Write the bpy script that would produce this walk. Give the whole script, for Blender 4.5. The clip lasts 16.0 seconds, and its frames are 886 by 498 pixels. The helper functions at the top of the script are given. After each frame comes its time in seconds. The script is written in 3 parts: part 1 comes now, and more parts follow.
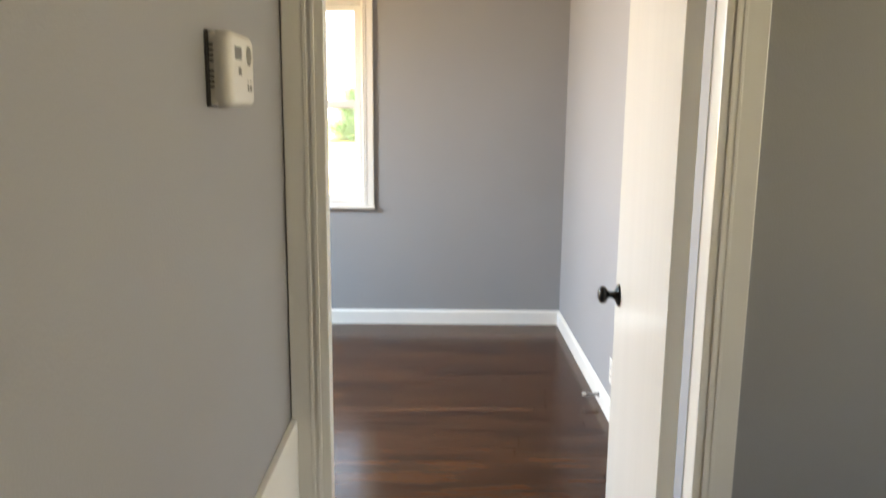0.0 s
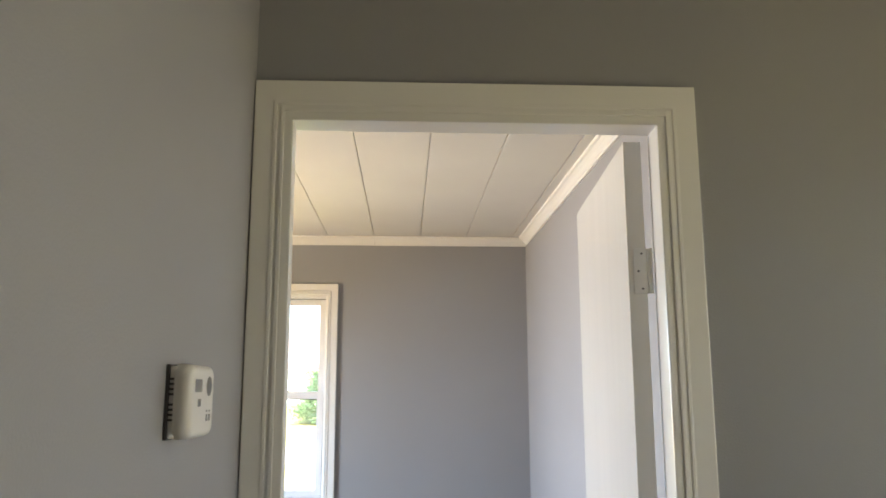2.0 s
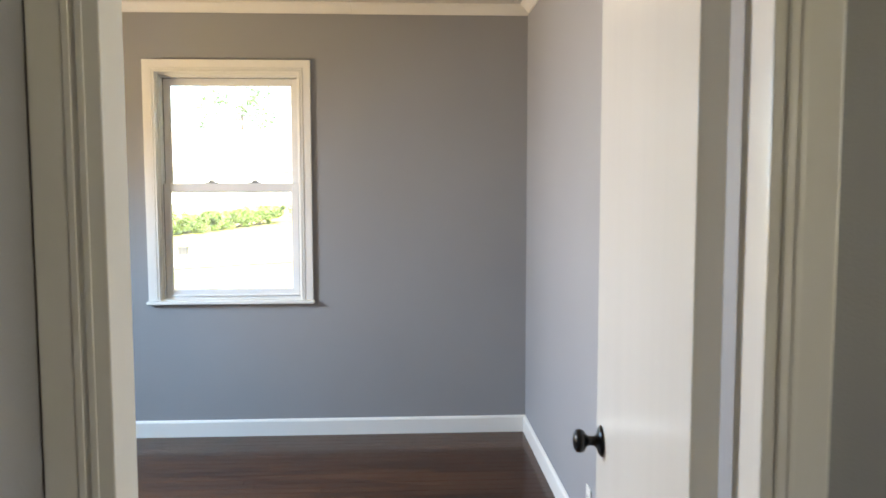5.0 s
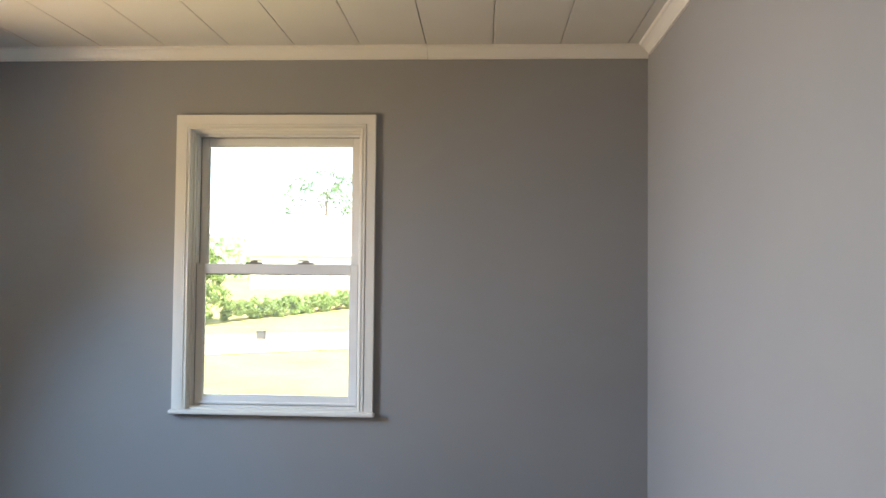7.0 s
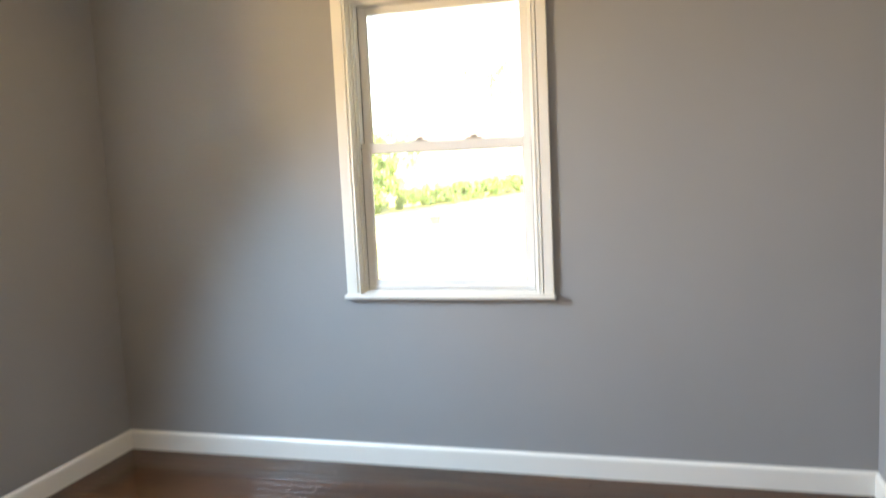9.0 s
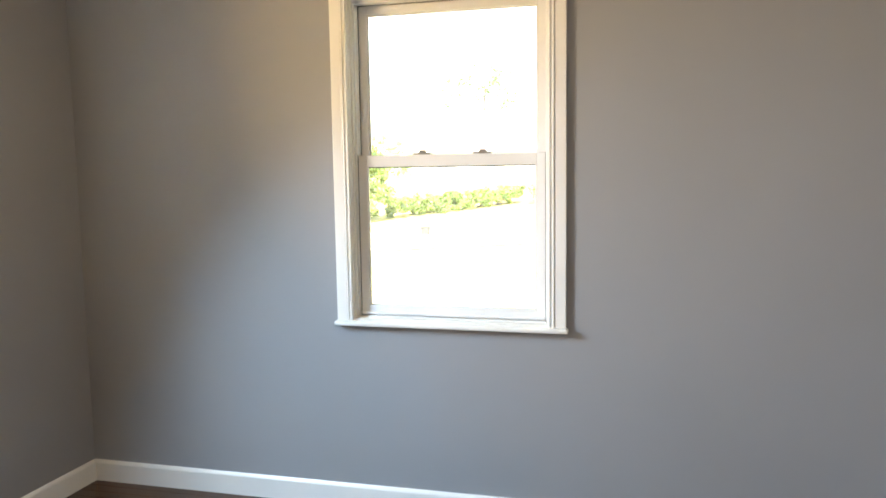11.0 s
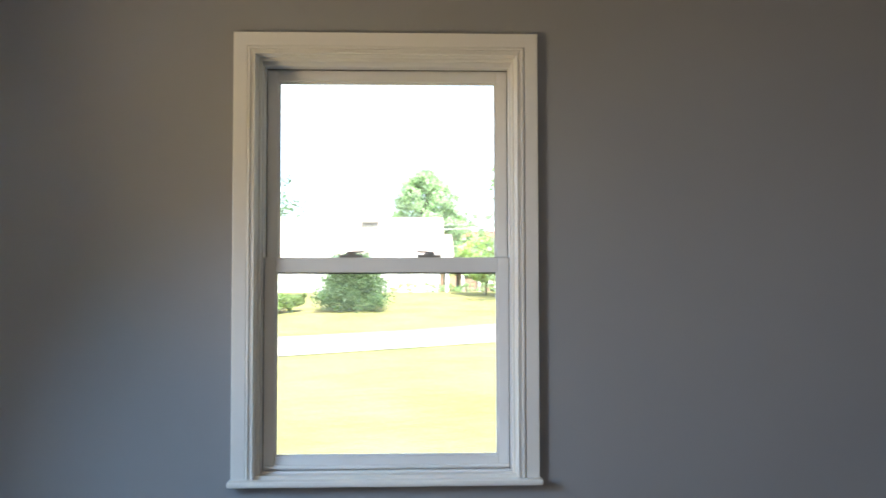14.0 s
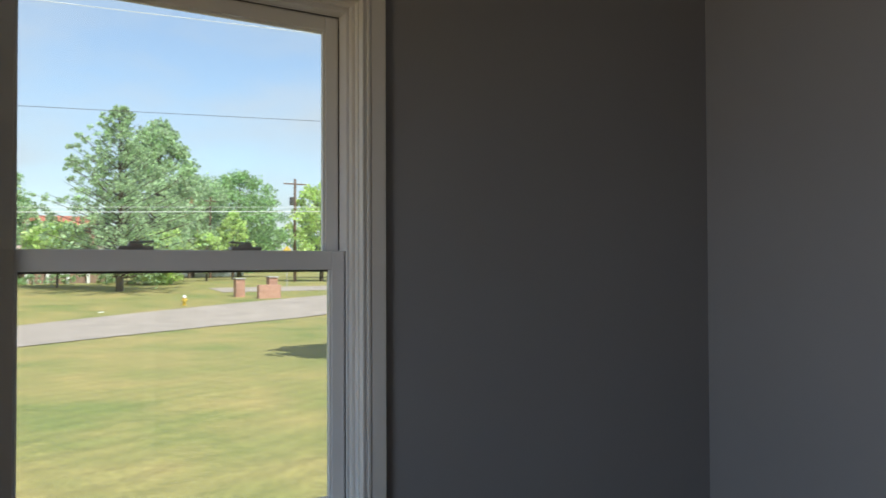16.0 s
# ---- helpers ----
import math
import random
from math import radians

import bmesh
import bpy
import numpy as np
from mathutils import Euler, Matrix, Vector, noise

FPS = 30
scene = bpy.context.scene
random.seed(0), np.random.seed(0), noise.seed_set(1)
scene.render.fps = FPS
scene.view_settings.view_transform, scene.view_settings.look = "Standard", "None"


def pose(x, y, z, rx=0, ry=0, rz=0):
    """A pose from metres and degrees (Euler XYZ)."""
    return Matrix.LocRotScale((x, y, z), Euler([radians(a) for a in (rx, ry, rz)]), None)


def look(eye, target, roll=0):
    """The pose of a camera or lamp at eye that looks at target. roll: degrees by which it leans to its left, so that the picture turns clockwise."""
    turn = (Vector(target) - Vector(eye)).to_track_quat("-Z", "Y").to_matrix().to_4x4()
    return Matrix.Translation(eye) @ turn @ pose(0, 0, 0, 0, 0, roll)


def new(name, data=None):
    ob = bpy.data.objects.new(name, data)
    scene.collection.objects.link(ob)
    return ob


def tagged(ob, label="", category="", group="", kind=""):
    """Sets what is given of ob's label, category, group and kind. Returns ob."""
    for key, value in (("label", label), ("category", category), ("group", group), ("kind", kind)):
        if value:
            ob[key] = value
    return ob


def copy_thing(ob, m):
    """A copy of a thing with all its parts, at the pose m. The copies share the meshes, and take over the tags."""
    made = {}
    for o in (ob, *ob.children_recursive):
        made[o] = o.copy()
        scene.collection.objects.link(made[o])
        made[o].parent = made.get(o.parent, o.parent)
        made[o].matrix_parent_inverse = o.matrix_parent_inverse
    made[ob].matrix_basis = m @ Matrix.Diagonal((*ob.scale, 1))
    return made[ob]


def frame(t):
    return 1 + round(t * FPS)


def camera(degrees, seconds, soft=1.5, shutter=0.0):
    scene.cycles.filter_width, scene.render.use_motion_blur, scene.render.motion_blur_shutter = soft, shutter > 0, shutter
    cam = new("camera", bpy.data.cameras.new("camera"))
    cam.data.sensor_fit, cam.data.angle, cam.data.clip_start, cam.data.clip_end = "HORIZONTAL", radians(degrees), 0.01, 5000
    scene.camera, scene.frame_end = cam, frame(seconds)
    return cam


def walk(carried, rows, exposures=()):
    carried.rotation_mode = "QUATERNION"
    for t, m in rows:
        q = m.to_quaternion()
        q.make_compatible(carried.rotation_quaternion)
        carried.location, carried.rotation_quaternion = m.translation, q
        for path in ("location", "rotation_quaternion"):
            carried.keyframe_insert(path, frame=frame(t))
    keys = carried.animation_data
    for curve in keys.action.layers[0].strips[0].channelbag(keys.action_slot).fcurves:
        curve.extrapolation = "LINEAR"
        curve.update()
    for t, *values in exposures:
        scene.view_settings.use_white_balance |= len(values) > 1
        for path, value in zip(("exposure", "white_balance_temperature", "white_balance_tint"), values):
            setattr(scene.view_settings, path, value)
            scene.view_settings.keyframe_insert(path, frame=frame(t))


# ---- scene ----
cam = camera(59.7, 16.0, soft=1.55, shutter=0.3)
PATH = [
    (0, (-0.792, -4.913, 1.407), (-0.782, -2.946, 1.044), 0.5),
    (0.5, (-0.795, -4.905, 1.43), (-0.837, -2.905, 1.419), 1.2),
    (1, (-0.789, -4.913, 1.448), (-0.827, -2.922, 1.633), 0.8),
    (1.5, (-0.783, -4.928, 1.461), (-0.775, -2.952, 1.77), 0.5),
    (2, (-0.783, -4.934, 1.463), (-0.686, -2.967, 1.816), -0.1),
    (2.5, (-0.78, -4.93, 1.465), (-0.544, -2.971, 1.793), -0.5),
    (3, (-0.777, -4.922, 1.462), (-0.474, -2.96, 1.71), -0.6),
    (3.5, (-0.778, -4.898, 1.456), (-0.468, -2.926, 1.579), -0.5),
    (4, (-0.78, -4.822, 1.44), (-0.471, -2.846, 1.421), -0.6),
    (4.5, (-0.726, -4.635, 1.411), (-0.494, -2.652, 1.284), -0.6),
    (5, (-0.694, -4.37, 1.411), (-0.595, -2.379, 1.253), -0.1),
    (5.2, (-0.699, -4.249, 1.394), (-0.636, -2.256, 1.24), -0.1),
    (7.3, (-0.735, -3.393, 1.404), (-0.844, -1.397, 1.48), 0.6),
    (7.5, (-0.792, -3.372, 1.421), (-0.866, -1.374, 1.49), 0.5),
    (8, (-0.797, -3.31, 1.401), (-0.965, -1.318, 1.48), -0.3),
    (8.5, (-0.782, -3.192, 1.405), (-1.193, -1.235, 1.415), -1.7),
    (9, (-0.794, -3.151, 1.35), (-1.332, -1.239, 1.122), -2.7),
    (9.2, (-0.805, -3.119, 1.36), (-1.347, -1.229, 0.993), -2.8),
    (11.5, (-0.991, -2.806, 1.383), (-1.503, -0.875, 1.291), -0.3),
    (12, (-1.07, -2.71, 1.39), (-1.611, -0.785, 1.414), 0.4),
    (12.5, (-1.128, -2.564, 1.404), (-1.697, -0.647, 1.455), 1.3),
    (13, (-1.239, -2.485, 1.412), (-1.782, -0.562, 1.497), 1.7),
    (13.5, (-1.418, -2.424, 1.394), (-1.686, -0.445, 1.497), 0.0),
    (14, (-1.574, -2.325, 1.382), (-1.508, -0.327, 1.451), -0.1),
    (14.5, (-1.73, -2.162, 1.405), (-1.408, -0.189, 1.471), -0.0),
    (15, (-1.913, -2.023, 1.395), (-1.287, -0.124, 1.437), 0.1),
    (15.5, (-2.036, -1.897, 1.404), (-1.159, -0.1, 1.43), 0.4),
    (16, (-2.100, -1.698, 1.405), (-1.034, 0.0, 1.444), -0.2),
]
EXPOSURES = [(0, 3.9, 7350, 10), (0.5, 3.7, 6700, 10), (1, 3.65, 6500, 10), (2, 3.65, 6350, 10), (3.5, 3.58, 6500, 10), (5, 3.43, 6700, 10), (7.3, 2.9, 6600, 10), (8.3, 2.97, 6650, 10),
             (9, 3.72, 7350, 10), (11.5, 3.62, 7000, 10), (12.5, 3.2, 6600, 10), (13.5, 2.82, 6350, 9), (14.5, 1.88, 6050, 8), (15.0, 1.2, 6250, 8), (16.0, 0.95, 6150, 8)]
walk(cam, [(t, look(eye, target, roll)) for t, eye, target, roll in PATH], EXPOSURES)

# ---------- world, sun ----------
SUN_EL, SUN_AZ = radians(58), radians(164)
world = bpy.data.worlds.new("world")
scene.world = world
world.use_nodes = True
wn = world.node_tree.nodes
sky = wn.new("ShaderNodeTexSky")
sky.sky_type = 'NISHITA'
sky.sun_disc = False
sky.sun_elevation = SUN_EL
sky.sun_rotation = SUN_AZ
wn["Background"].inputs[1].default_value = 0.12
wl = world.node_tree.links
wtc = wn.new("ShaderNodeTexCoord")
wmap = wn.new("ShaderNodeMapping")
wmap.inputs["Scale"].default_value = (1.6, 1.6, 5.0)
wl.new(wtc.outputs["Generated"], wmap.inputs["Vector"])
wnoise = wn.new("ShaderNodeTexNoise")
wnoise.inputs["Scale"].default_value = 2.2
wnoise.inputs["Detail"].default_value = 7
wl.new(wmap.outputs[0], wnoise.inputs["Vector"])
wr = wn.new("ShaderNodeMapRange")
wr.inputs["From Min"].default_value, wr.inputs["From Max"].default_value = 0.38, 0.72
wr.inputs["To Min"].default_value, wr.inputs["To Max"].default_value = 0.14, 0.85
wl.new(wnoise.outputs["Fac"], wr.inputs["Value"])
wmix = wn.new("ShaderNodeMix")
wmix.data_type = 'RGBA'
wmix.inputs["B"].default_value = (3.6, 3.7, 3.9, 1)
wl.new(wr.outputs[0], wmix.inputs["Factor"])
wl.new(sky.outputs[0], wmix.inputs["A"])
wl.new(wmix.outputs["Result"], wn["Background"].inputs[0])
sun = new("sun", bpy.data.lights.new("sun", 'SUN'))
sun.data.energy = 4.0
sun.data.angle = radians(0.5)
sun.data.color = (1, 0.95, 0.87)
sd = Vector((math.sin(SUN_AZ) * math.cos(SUN_EL), math.cos(SUN_AZ) * math.cos(SUN_EL), math.sin(SUN_EL)))
sun.matrix_world = look(sd * 50, (0, 0, 0))


def window_lamp(name, eye, target, watts, color, sx, sy):
    """Area lamp standing in for sky and ground light at a window that stays behind the camera."""
    lamp = new(name, bpy.data.lights.new(name, 'AREA'))
    lamp.data.shape = 'RECTANGLE'
    lamp.data.size, lamp.data.size_y = sx, sy
    lamp.data.energy, lamp.data.color = watts, color
    lamp.data.spread = radians(130)
    lamp.matrix_world = look(eye, target)
    return lamp


window_lamp("sky_light_side_window", (-3.372, -1.255, 1.60), (-2.0, -1.56, 0.36), 11.0, (0.43, 0.66, 0.97), 0.74, 0.80)
window_lamp("ground_light_side_window", (-3.372, -1.255, 1.25), (-2.0, -1.56, 1.80), 5.3, (1.0, 0.70, 0.40), 0.74, 0.80)
# Two fill lamps added for the hall, whose real light source is unknown.
window_lamp("cool_fill_hall", (1.465, -4.655, 1.60), (0.1, -4.9, 0.70), 0.55, (0.84, 0.87, 0.92), 0.74, 0.80)
window_lamp("warm_fill_hall", (1.465, -4.655, 1.25), (0.1, -4.9, 2.05), 0.95, (1.0, 0.79, 0.53), 0.74, 0.80)



# ---------- materials ----------
def mat(name, color, rough=0.5, metal=0.0, var=0.06, scale=6.0, bump=0.0, bscale=200.0, per_object=0.0, per_island=0.0, stretch=(1, 1, 1), color2=None):
    m = bpy.data.materials.new(name)
    m.use_nodes = True
    nt = m.node_tree
    N, L = nt.nodes, nt.links
    b = N["Principled BSDF"]
    b.inputs["Roughness"].default_value = rough
    b.inputs["Metallic"].default_value = metal
    tc = N.new("ShaderNodeTexCoord")
    mp = N.new("ShaderNodeMapping")
    mp.inputs["Scale"].default_value = stretch
    L.new(tc.outputs["Object"], mp.inputs["Vector"])
    if per_object:
        oi = N.new("ShaderNodeObjectInfo")
        mu = N.new("ShaderNodeMath")
        mu.operation = 'MULTIPLY'
        mu.inputs[1].default_value = 37.0
        L.new(oi.outputs["Random"], mu.inputs[0])
        L.new(mu.outputs[0], mp.inputs["Location"])
    n1 = N.new("ShaderNodeTexNoise")
    n1.inputs["Scale"].default_value = scale
    n1.inputs["Detail"].default_value = 6
    L.new(mp.outputs[0], n1.inputs["Vector"])
    mix = N.new("ShaderNodeMix")
    mix.data_type = 'RGBA'
    lo = [c * (1 - var) for c in color]
    hi = color2 if color2 else [min(1, c * (1 + var)) for c in color]
    mix.inputs["A"].default_value = (*lo, 1)
    mix.inputs["B"].default_value = (*hi, 1)
    ramp = N.new("ShaderNodeMapRange")
    ramp.inputs["From Min"].default_value = 0.3
    ramp.inputs["From Max"].default_value = 0.7
    L.new(n1.outputs["Fac"], ramp.inputs["Value"])
    L.new(ramp.outputs[0], mix.inputs["Factor"])
    out = mix.outputs["Result"]
    if per_object or per_island:
        if per_object:
            src = N.new("ShaderNodeObjectInfo").outputs["Random"]
        else:
            src = N.new("ShaderNodeNewGeometry").outputs["Random Per Island"]
        amt = per_object or per_island
        hsv = N.new("ShaderNodeHueSaturation")
        mr = N.new("ShaderNodeMapRange")
        mr.inputs["To Min"].default_value = 1 - amt
        mr.inputs["To Max"].default_value = 1 + amt
        L.new(src, mr.inputs["Value"])
        L.new(mr.outputs[0], hsv.inputs["Value"])
        L.new(out, hsv.inputs["Color"])
        out = hsv.outputs["Color"]
    L.new(out, b.inputs["Base Color"])
    if bump:
        n2 = N.new("ShaderNodeTexNoise")
        n2.inputs["Scale"].default_value = bscale
        n2.inputs["Detail"].default_value = 4
        L.new(mp.outputs[0], n2.inputs["Vector"])
        bp = N.new("ShaderNodeBump")
        bp.inputs["Strength"].default_value = bump
        bp.inputs["Distance"].default_value = 0.004
        L.new(n2.outputs["Fac"], bp.inputs["Height"])
        L.new(bp.outputs[0], b.inputs["Normal"])
    return m



def leafmat(name, color, *a, **k):
    """Leaves let part of the light through."""
    m = mat(name, color, *a, **k)
    N, L = m.node_tree.nodes, m.node_tree.links
    b = N["Principled BSDF"]
    src = b.inputs["Base Color"].links[0].from_socket
    tr = N.new("ShaderNodeBsdfTranslucent")
    L.new(src, tr.inputs["Color"])
    mx = N.new("ShaderNodeAddShader")
    L.new(b.outputs[0], mx.inputs[0])
    L.new(tr.outputs[0], mx.inputs[1])
    L.new(mx.outputs[0], N["Material Output"].inputs[0])
    return m


WALL = mat("grey_wall_paint", (0.28, 0.28, 0.285), 0.55, var=0.03, scale=1.5, bump=0.12, bscale=260)
CEIL = mat("white_ceiling_paint", (0.61, 0.60, 0.56), 0.75, var=0.03, scale=2.0, bump=0.25, bscale=120)
TRIM = mat("white_gloss_paint", (0.74, 0.725, 0.68), 0.30, var=0.02, scale=5)
VINYL = mat("white_vinyl", (0.74, 0.74, 0.73), 0.35, var=0.02, scale=8)
DOORP = mat("white_door_paint", (0.78, 0.76, 0.70), 0.13, var=0.03, scale=2.5, bump=0.14, bscale=9, stretch=(1, 1, 0.10))
BLACK = mat("black_metal", (0.012, 0.012, 0.013), 0.3, 0.6, var=0.2)
LOCK = mat("grey_lock_plastic", (0.26, 0.25, 0.235), 0.35, var=0.1)
GASKET = mat("dark_gasket", (0.03, 0.03, 0.03), 0.6)
PLASTIC = mat("ivory_plastic", (0.64, 0.62, 0.57), 0.4, var=0.03, bump=0.05, bscale=300)
DARKPL = mat("dark_plastic", (0.03, 0.028, 0.025), 0.5)
LCD = mat("lcd_grey", (0.16, 0.16, 0.14), 0.2, var=0.1, scale=40)
BROWNM = mat("brown_painted_metal", (0.05, 0.032, 0.02), 0.4, 0.4, var=0.15)
WOOD = mat("dark_stained_oak", (0.043, 0.0155, 0.0055), 0.19, var=0.42, scale=5, bump=0.03, bscale=40, per_object=0.20, stretch=(0.35, 2.4, 2.4), color2=(0.076, 0.030, 0.0105))
WOOD.node_tree.nodes["Principled BSDF"].inputs["Specular IOR Level"].default_value = 0.32
SUBFLOOR = mat("subfloor", (0.02, 0.01, 0.006), 0.7)
SIDING = mat("white_siding", (0.72, 0.71, 0.68), 0.6, var=0.04, scale=2)
ROOF = mat("pale_shingle", (0.31, 0.235, 0.205), 0.85, var=0.12, scale=3, bump=0.3, bscale=20)
REDROOF = mat("red_metal_roof", (0.40, 0.13, 0.07), 0.5, var=0.1)
ASPHALT = mat("pale_worn_asphalt", (0.30, 0.25, 0.21), 0.9, var=0.12, scale=0.6, bump=0.3, bscale=30)
CURB = mat("concrete", (0.42, 0.40, 0.37), 0.85, var=0.1, scale=2)
BRICK = mat("orange_brick", (0.40, 0.22, 0.15), 0.85, var=0.2, scale=5, per_object=0.18)
MORTAR = mat("mortar", (0.36, 0.30, 0.26), 0.9)
BARK = mat("bark", (0.085, 0.06, 0.04), 0.9, var=0.3, scale=6, bump=0.5, bscale=20)
LEAF = leafmat("leaf_green", (0.200, 0.270, 0.145), 0.6, var=0.28, scale=0.5, per_island=0.45)
AUTUMN = leafmat("leaf_orange_brown", (0.30, 0.17, 0.09), 0.6, var=0.3, scale=0.5, per_island=0.4)
LEAF2 = leafmat("leaf_yellow_green", (0.27, 0.34, 0.12), 0.6, var=0.3, scale=0.5, per_island=0.45)
LEAF3 = leafmat("leaf_dark_green", (0.15, 0.235, 0.09), 0.6, var=0.3, scale=0.5, per_island=0.4)
LEAF4 = leafmat("leaf_deep_green", (0.055, 0.095, 0.035), 0.6, var=0.3, scale=0.5, per_island=0.4)
LEAF5 = leafmat("leaf_hedge_green", (0.11, 0.155, 0.04), 0.6, var=0.3, scale=0.5, per_island=0.45)
GRASS = mat("summer_lawn", (0.19, 0.215, 0.050), 0.95, var=0.22, scale=0.35, bump=0.6, bscale=8, color2=(0.29, 0.225, 0.075))
_n, _l = GRASS.node_tree.nodes, GRASS.node_tree.links
_b = _n["Principled BSDF"]
_src = _b.inputs["Base Color"].links[0].from_socket
_tc = _n.new("ShaderNodeTexCoord")
for _sc, _amt in ((1.3, 0.07), (9.0, 0.20), (28.0, 0.30)):
    _nz = _n.new("ShaderNodeTexNoise")
    _nz.inputs["Scale"].default_value = _sc
    _nz.inputs["Detail"].default_value = 5
    _l.new(_tc.outputs["Object"], _nz.inputs["Vector"])
    _mr = _n.new("ShaderNodeMapRange")
    _mr.inputs["From Min"].default_value, _mr.inputs["From Max"].default_value = 0.3, 0.7
    _mr.inputs["To Min"].default_value, _mr.inputs["To Max"].default_value = 1 - _amt, 1 + _amt
    _l.new(_nz.outputs["Fac"], _mr.inputs["Value"])
    _hs = _n.new("ShaderNodeHueSaturation")
    _l.new(_mr.outputs[0], _hs.inputs["Value"])
    _l.new(_src, _hs.inputs["Color"])
    _src = _hs.outputs["Color"]
_wv = _n.new("ShaderNodeTexWave")
_wv.inputs["Scale"].default_value = 0.45
_wv.inputs["Distortion"].default_value = 2.5
_wmp = _n.new("ShaderNodeMapping")
_wmp.inputs["Rotation"].default_value = (0, 0, 1.15)
_l.new(_tc.outputs["Object"], _wmp.inputs["Vector"])
_l.new(_wmp.outputs[0], _wv.inputs["Vector"])
_mr = _n.new("ShaderNodeMapRange")
_mr.inputs["To Min"].default_value, _mr.inputs["To Max"].default_value = 0.93, 1.07
_l.new(_wv.outputs["Fac"], _mr.inputs["Value"])
_hs = _n.new("ShaderNodeHueSaturation")
_l.new(_mr.outputs[0], _hs.inputs["Value"])
_l.new(_src, _hs.inputs["Color"])
_l.new(_hs.outputs["Color"], _b.inputs["Base Color"])
POLE = mat("weathered_pole", (0.16, 0.09, 0.055), 0.9, var=0.2, scale=3)
WIRE = mat("pale_wire", (0.75, 0.75, 0.72), 0.4, 0.1)
YELLOW = mat("yellow_hydrant_paint", (0.55, 0.38, 0.04), 0.5)
GREYBOX = mat("grey_box", (0.06, 0.057, 0.053), 0.6)
TANBRICK = mat("tan_brick", (0.26, 0.17, 0.12), 0.85, var=0.2, scale=3)
ROOFVENT = mat("weathered_vent_metal", (0.20, 0.185, 0.17), 0.6, 0.2, var=0.15, scale=3)
# Pale grey puts the reflected sky into the colour of the distant panes.
SKYGLASS = mat("sky_bright_house_glass", (0.42, 0.44, 0.45), 0.08)

GLASS = bpy.data.materials.new("window_glass")
GLASS.use_nodes = True
_n, _l = GLASS.node_tree.nodes, GLASS.node_tree.links
_n.remove(_n["Principled BSDF"])
_t = _n.new("ShaderNodeBsdfTransparent")
_t.inputs[0].default_value = (0.94, 0.96, 0.95, 1)
_g = _n.new("ShaderNodeBsdfGlossy")
_g.inputs["Roughness"].default_value = 0.01
_m = _n.new("ShaderNodeMixShader")
_f = _n.new("ShaderNodeFresnel")
_f.inputs["IOR"].default_value = 1.3
_l.new(_f.outputs[0], _m.inputs[0])
_l.new(_t.outputs[0], _m.inputs[1])
_l.new(_g.outputs[0], _m.inputs[2])
_d = _n.new("ShaderNodeBsdfTranslucent")       # translucent veil, added to haze the view and lift its dark tones
_d.inputs[0].default_value = (0.8, 0.8, 0.78, 1)
_dm = _n.new("ShaderNodeMixShader")
_dn = _n.new("ShaderNodeTexNoise")
_dn.inputs["Scale"].default_value = 3.0
_dr = _n.new("ShaderNodeMapRange")
_dr.inputs["To Min"].default_value, _dr.inputs["To Max"].default_value = 0.02, 0.075
_l.new(_dn.outputs["Fac"], _dr.inputs["Value"])
_l.new(_dr.outputs[0], _dm.inputs[0])
_l.new(_m.outputs[0], _dm.inputs[1])
_l.new(_d.outputs[0], _dm.inputs[2])
_l.new(_dm.outputs[0], _n["Material Output"].inputs[0])


# ---------- builders ----------
def add_box(bm, x0, x1, y0, y1, z0, z1, bevel=0.0):
    r = bmesh.ops.create_cube(bm, size=1.0)
    vs = r["verts"]
    for v in vs:
        v.co = Vector(((x0 + x1) / 2 + v.co.x * (x1 - x0), (y0 + y1) / 2 + v.co.y * (y1 - y0), (z0 + z1) / 2 + v.co.z * (z1 - z0)))
    if bevel:
        es = list({e for v in vs for e in v.link_edges})
        bmesh.ops.bevel(bm, geom=es, offset=bevel, segments=2, affect='EDGES', profile=0.6)
    return bm


def add_arch(bm, ox0, ox1, oz, ix0, ix1, iz, zb, y0, y1, bevel=0.0):
    """Two uprights and a head with mitred corners, standing on zb."""
    out = [(ox0, zb), (ox0, oz), (ox1, oz), (ox1, zb)]
    inn = [(ix0, zb), (ix0, iz), (ix1, iz), (ix1, zb)]
    vf = [[bm.verts.new((x, y, z)) for x, z in ring] for y in (y0, y1) for ring in (out, inn)]
    fo, fi, bo, bi = vf
    fs = []
    for i in range(3):
        fs.append(bm.faces.new((fo[i], fo[i + 1], fi[i + 1], fi[i])))
        fs.append(bm.faces.new((bo[i], bi[i], bi[i + 1], bo[i + 1])))
        fs.append(bm.faces.new((fo[i], bo[i], bo[i + 1], fo[i + 1])))
        fs.append(bm.faces.new((fi[i], fi[i + 1], bi[i + 1], bi[i])))
    for i in (0, 3):
        fs.append(bm.faces.new((fo[i], fi[i], bi[i], bo[i])))
    bmesh.ops.recalc_face_normals(bm, faces=fs)
    if bevel:
        es = [e for e in {e for f in fs for e in f.edges} if e.is_manifold and e.calc_face_angle(0) > 0.5]
        bmesh.ops.bevel(bm, geom=es, offset=bevel, segments=2, affect='EDGES', profile=0.6)
    return bm


def box(*a, bevel=0.0):
    return add_box(bmesh.new(), *a, bevel=bevel)


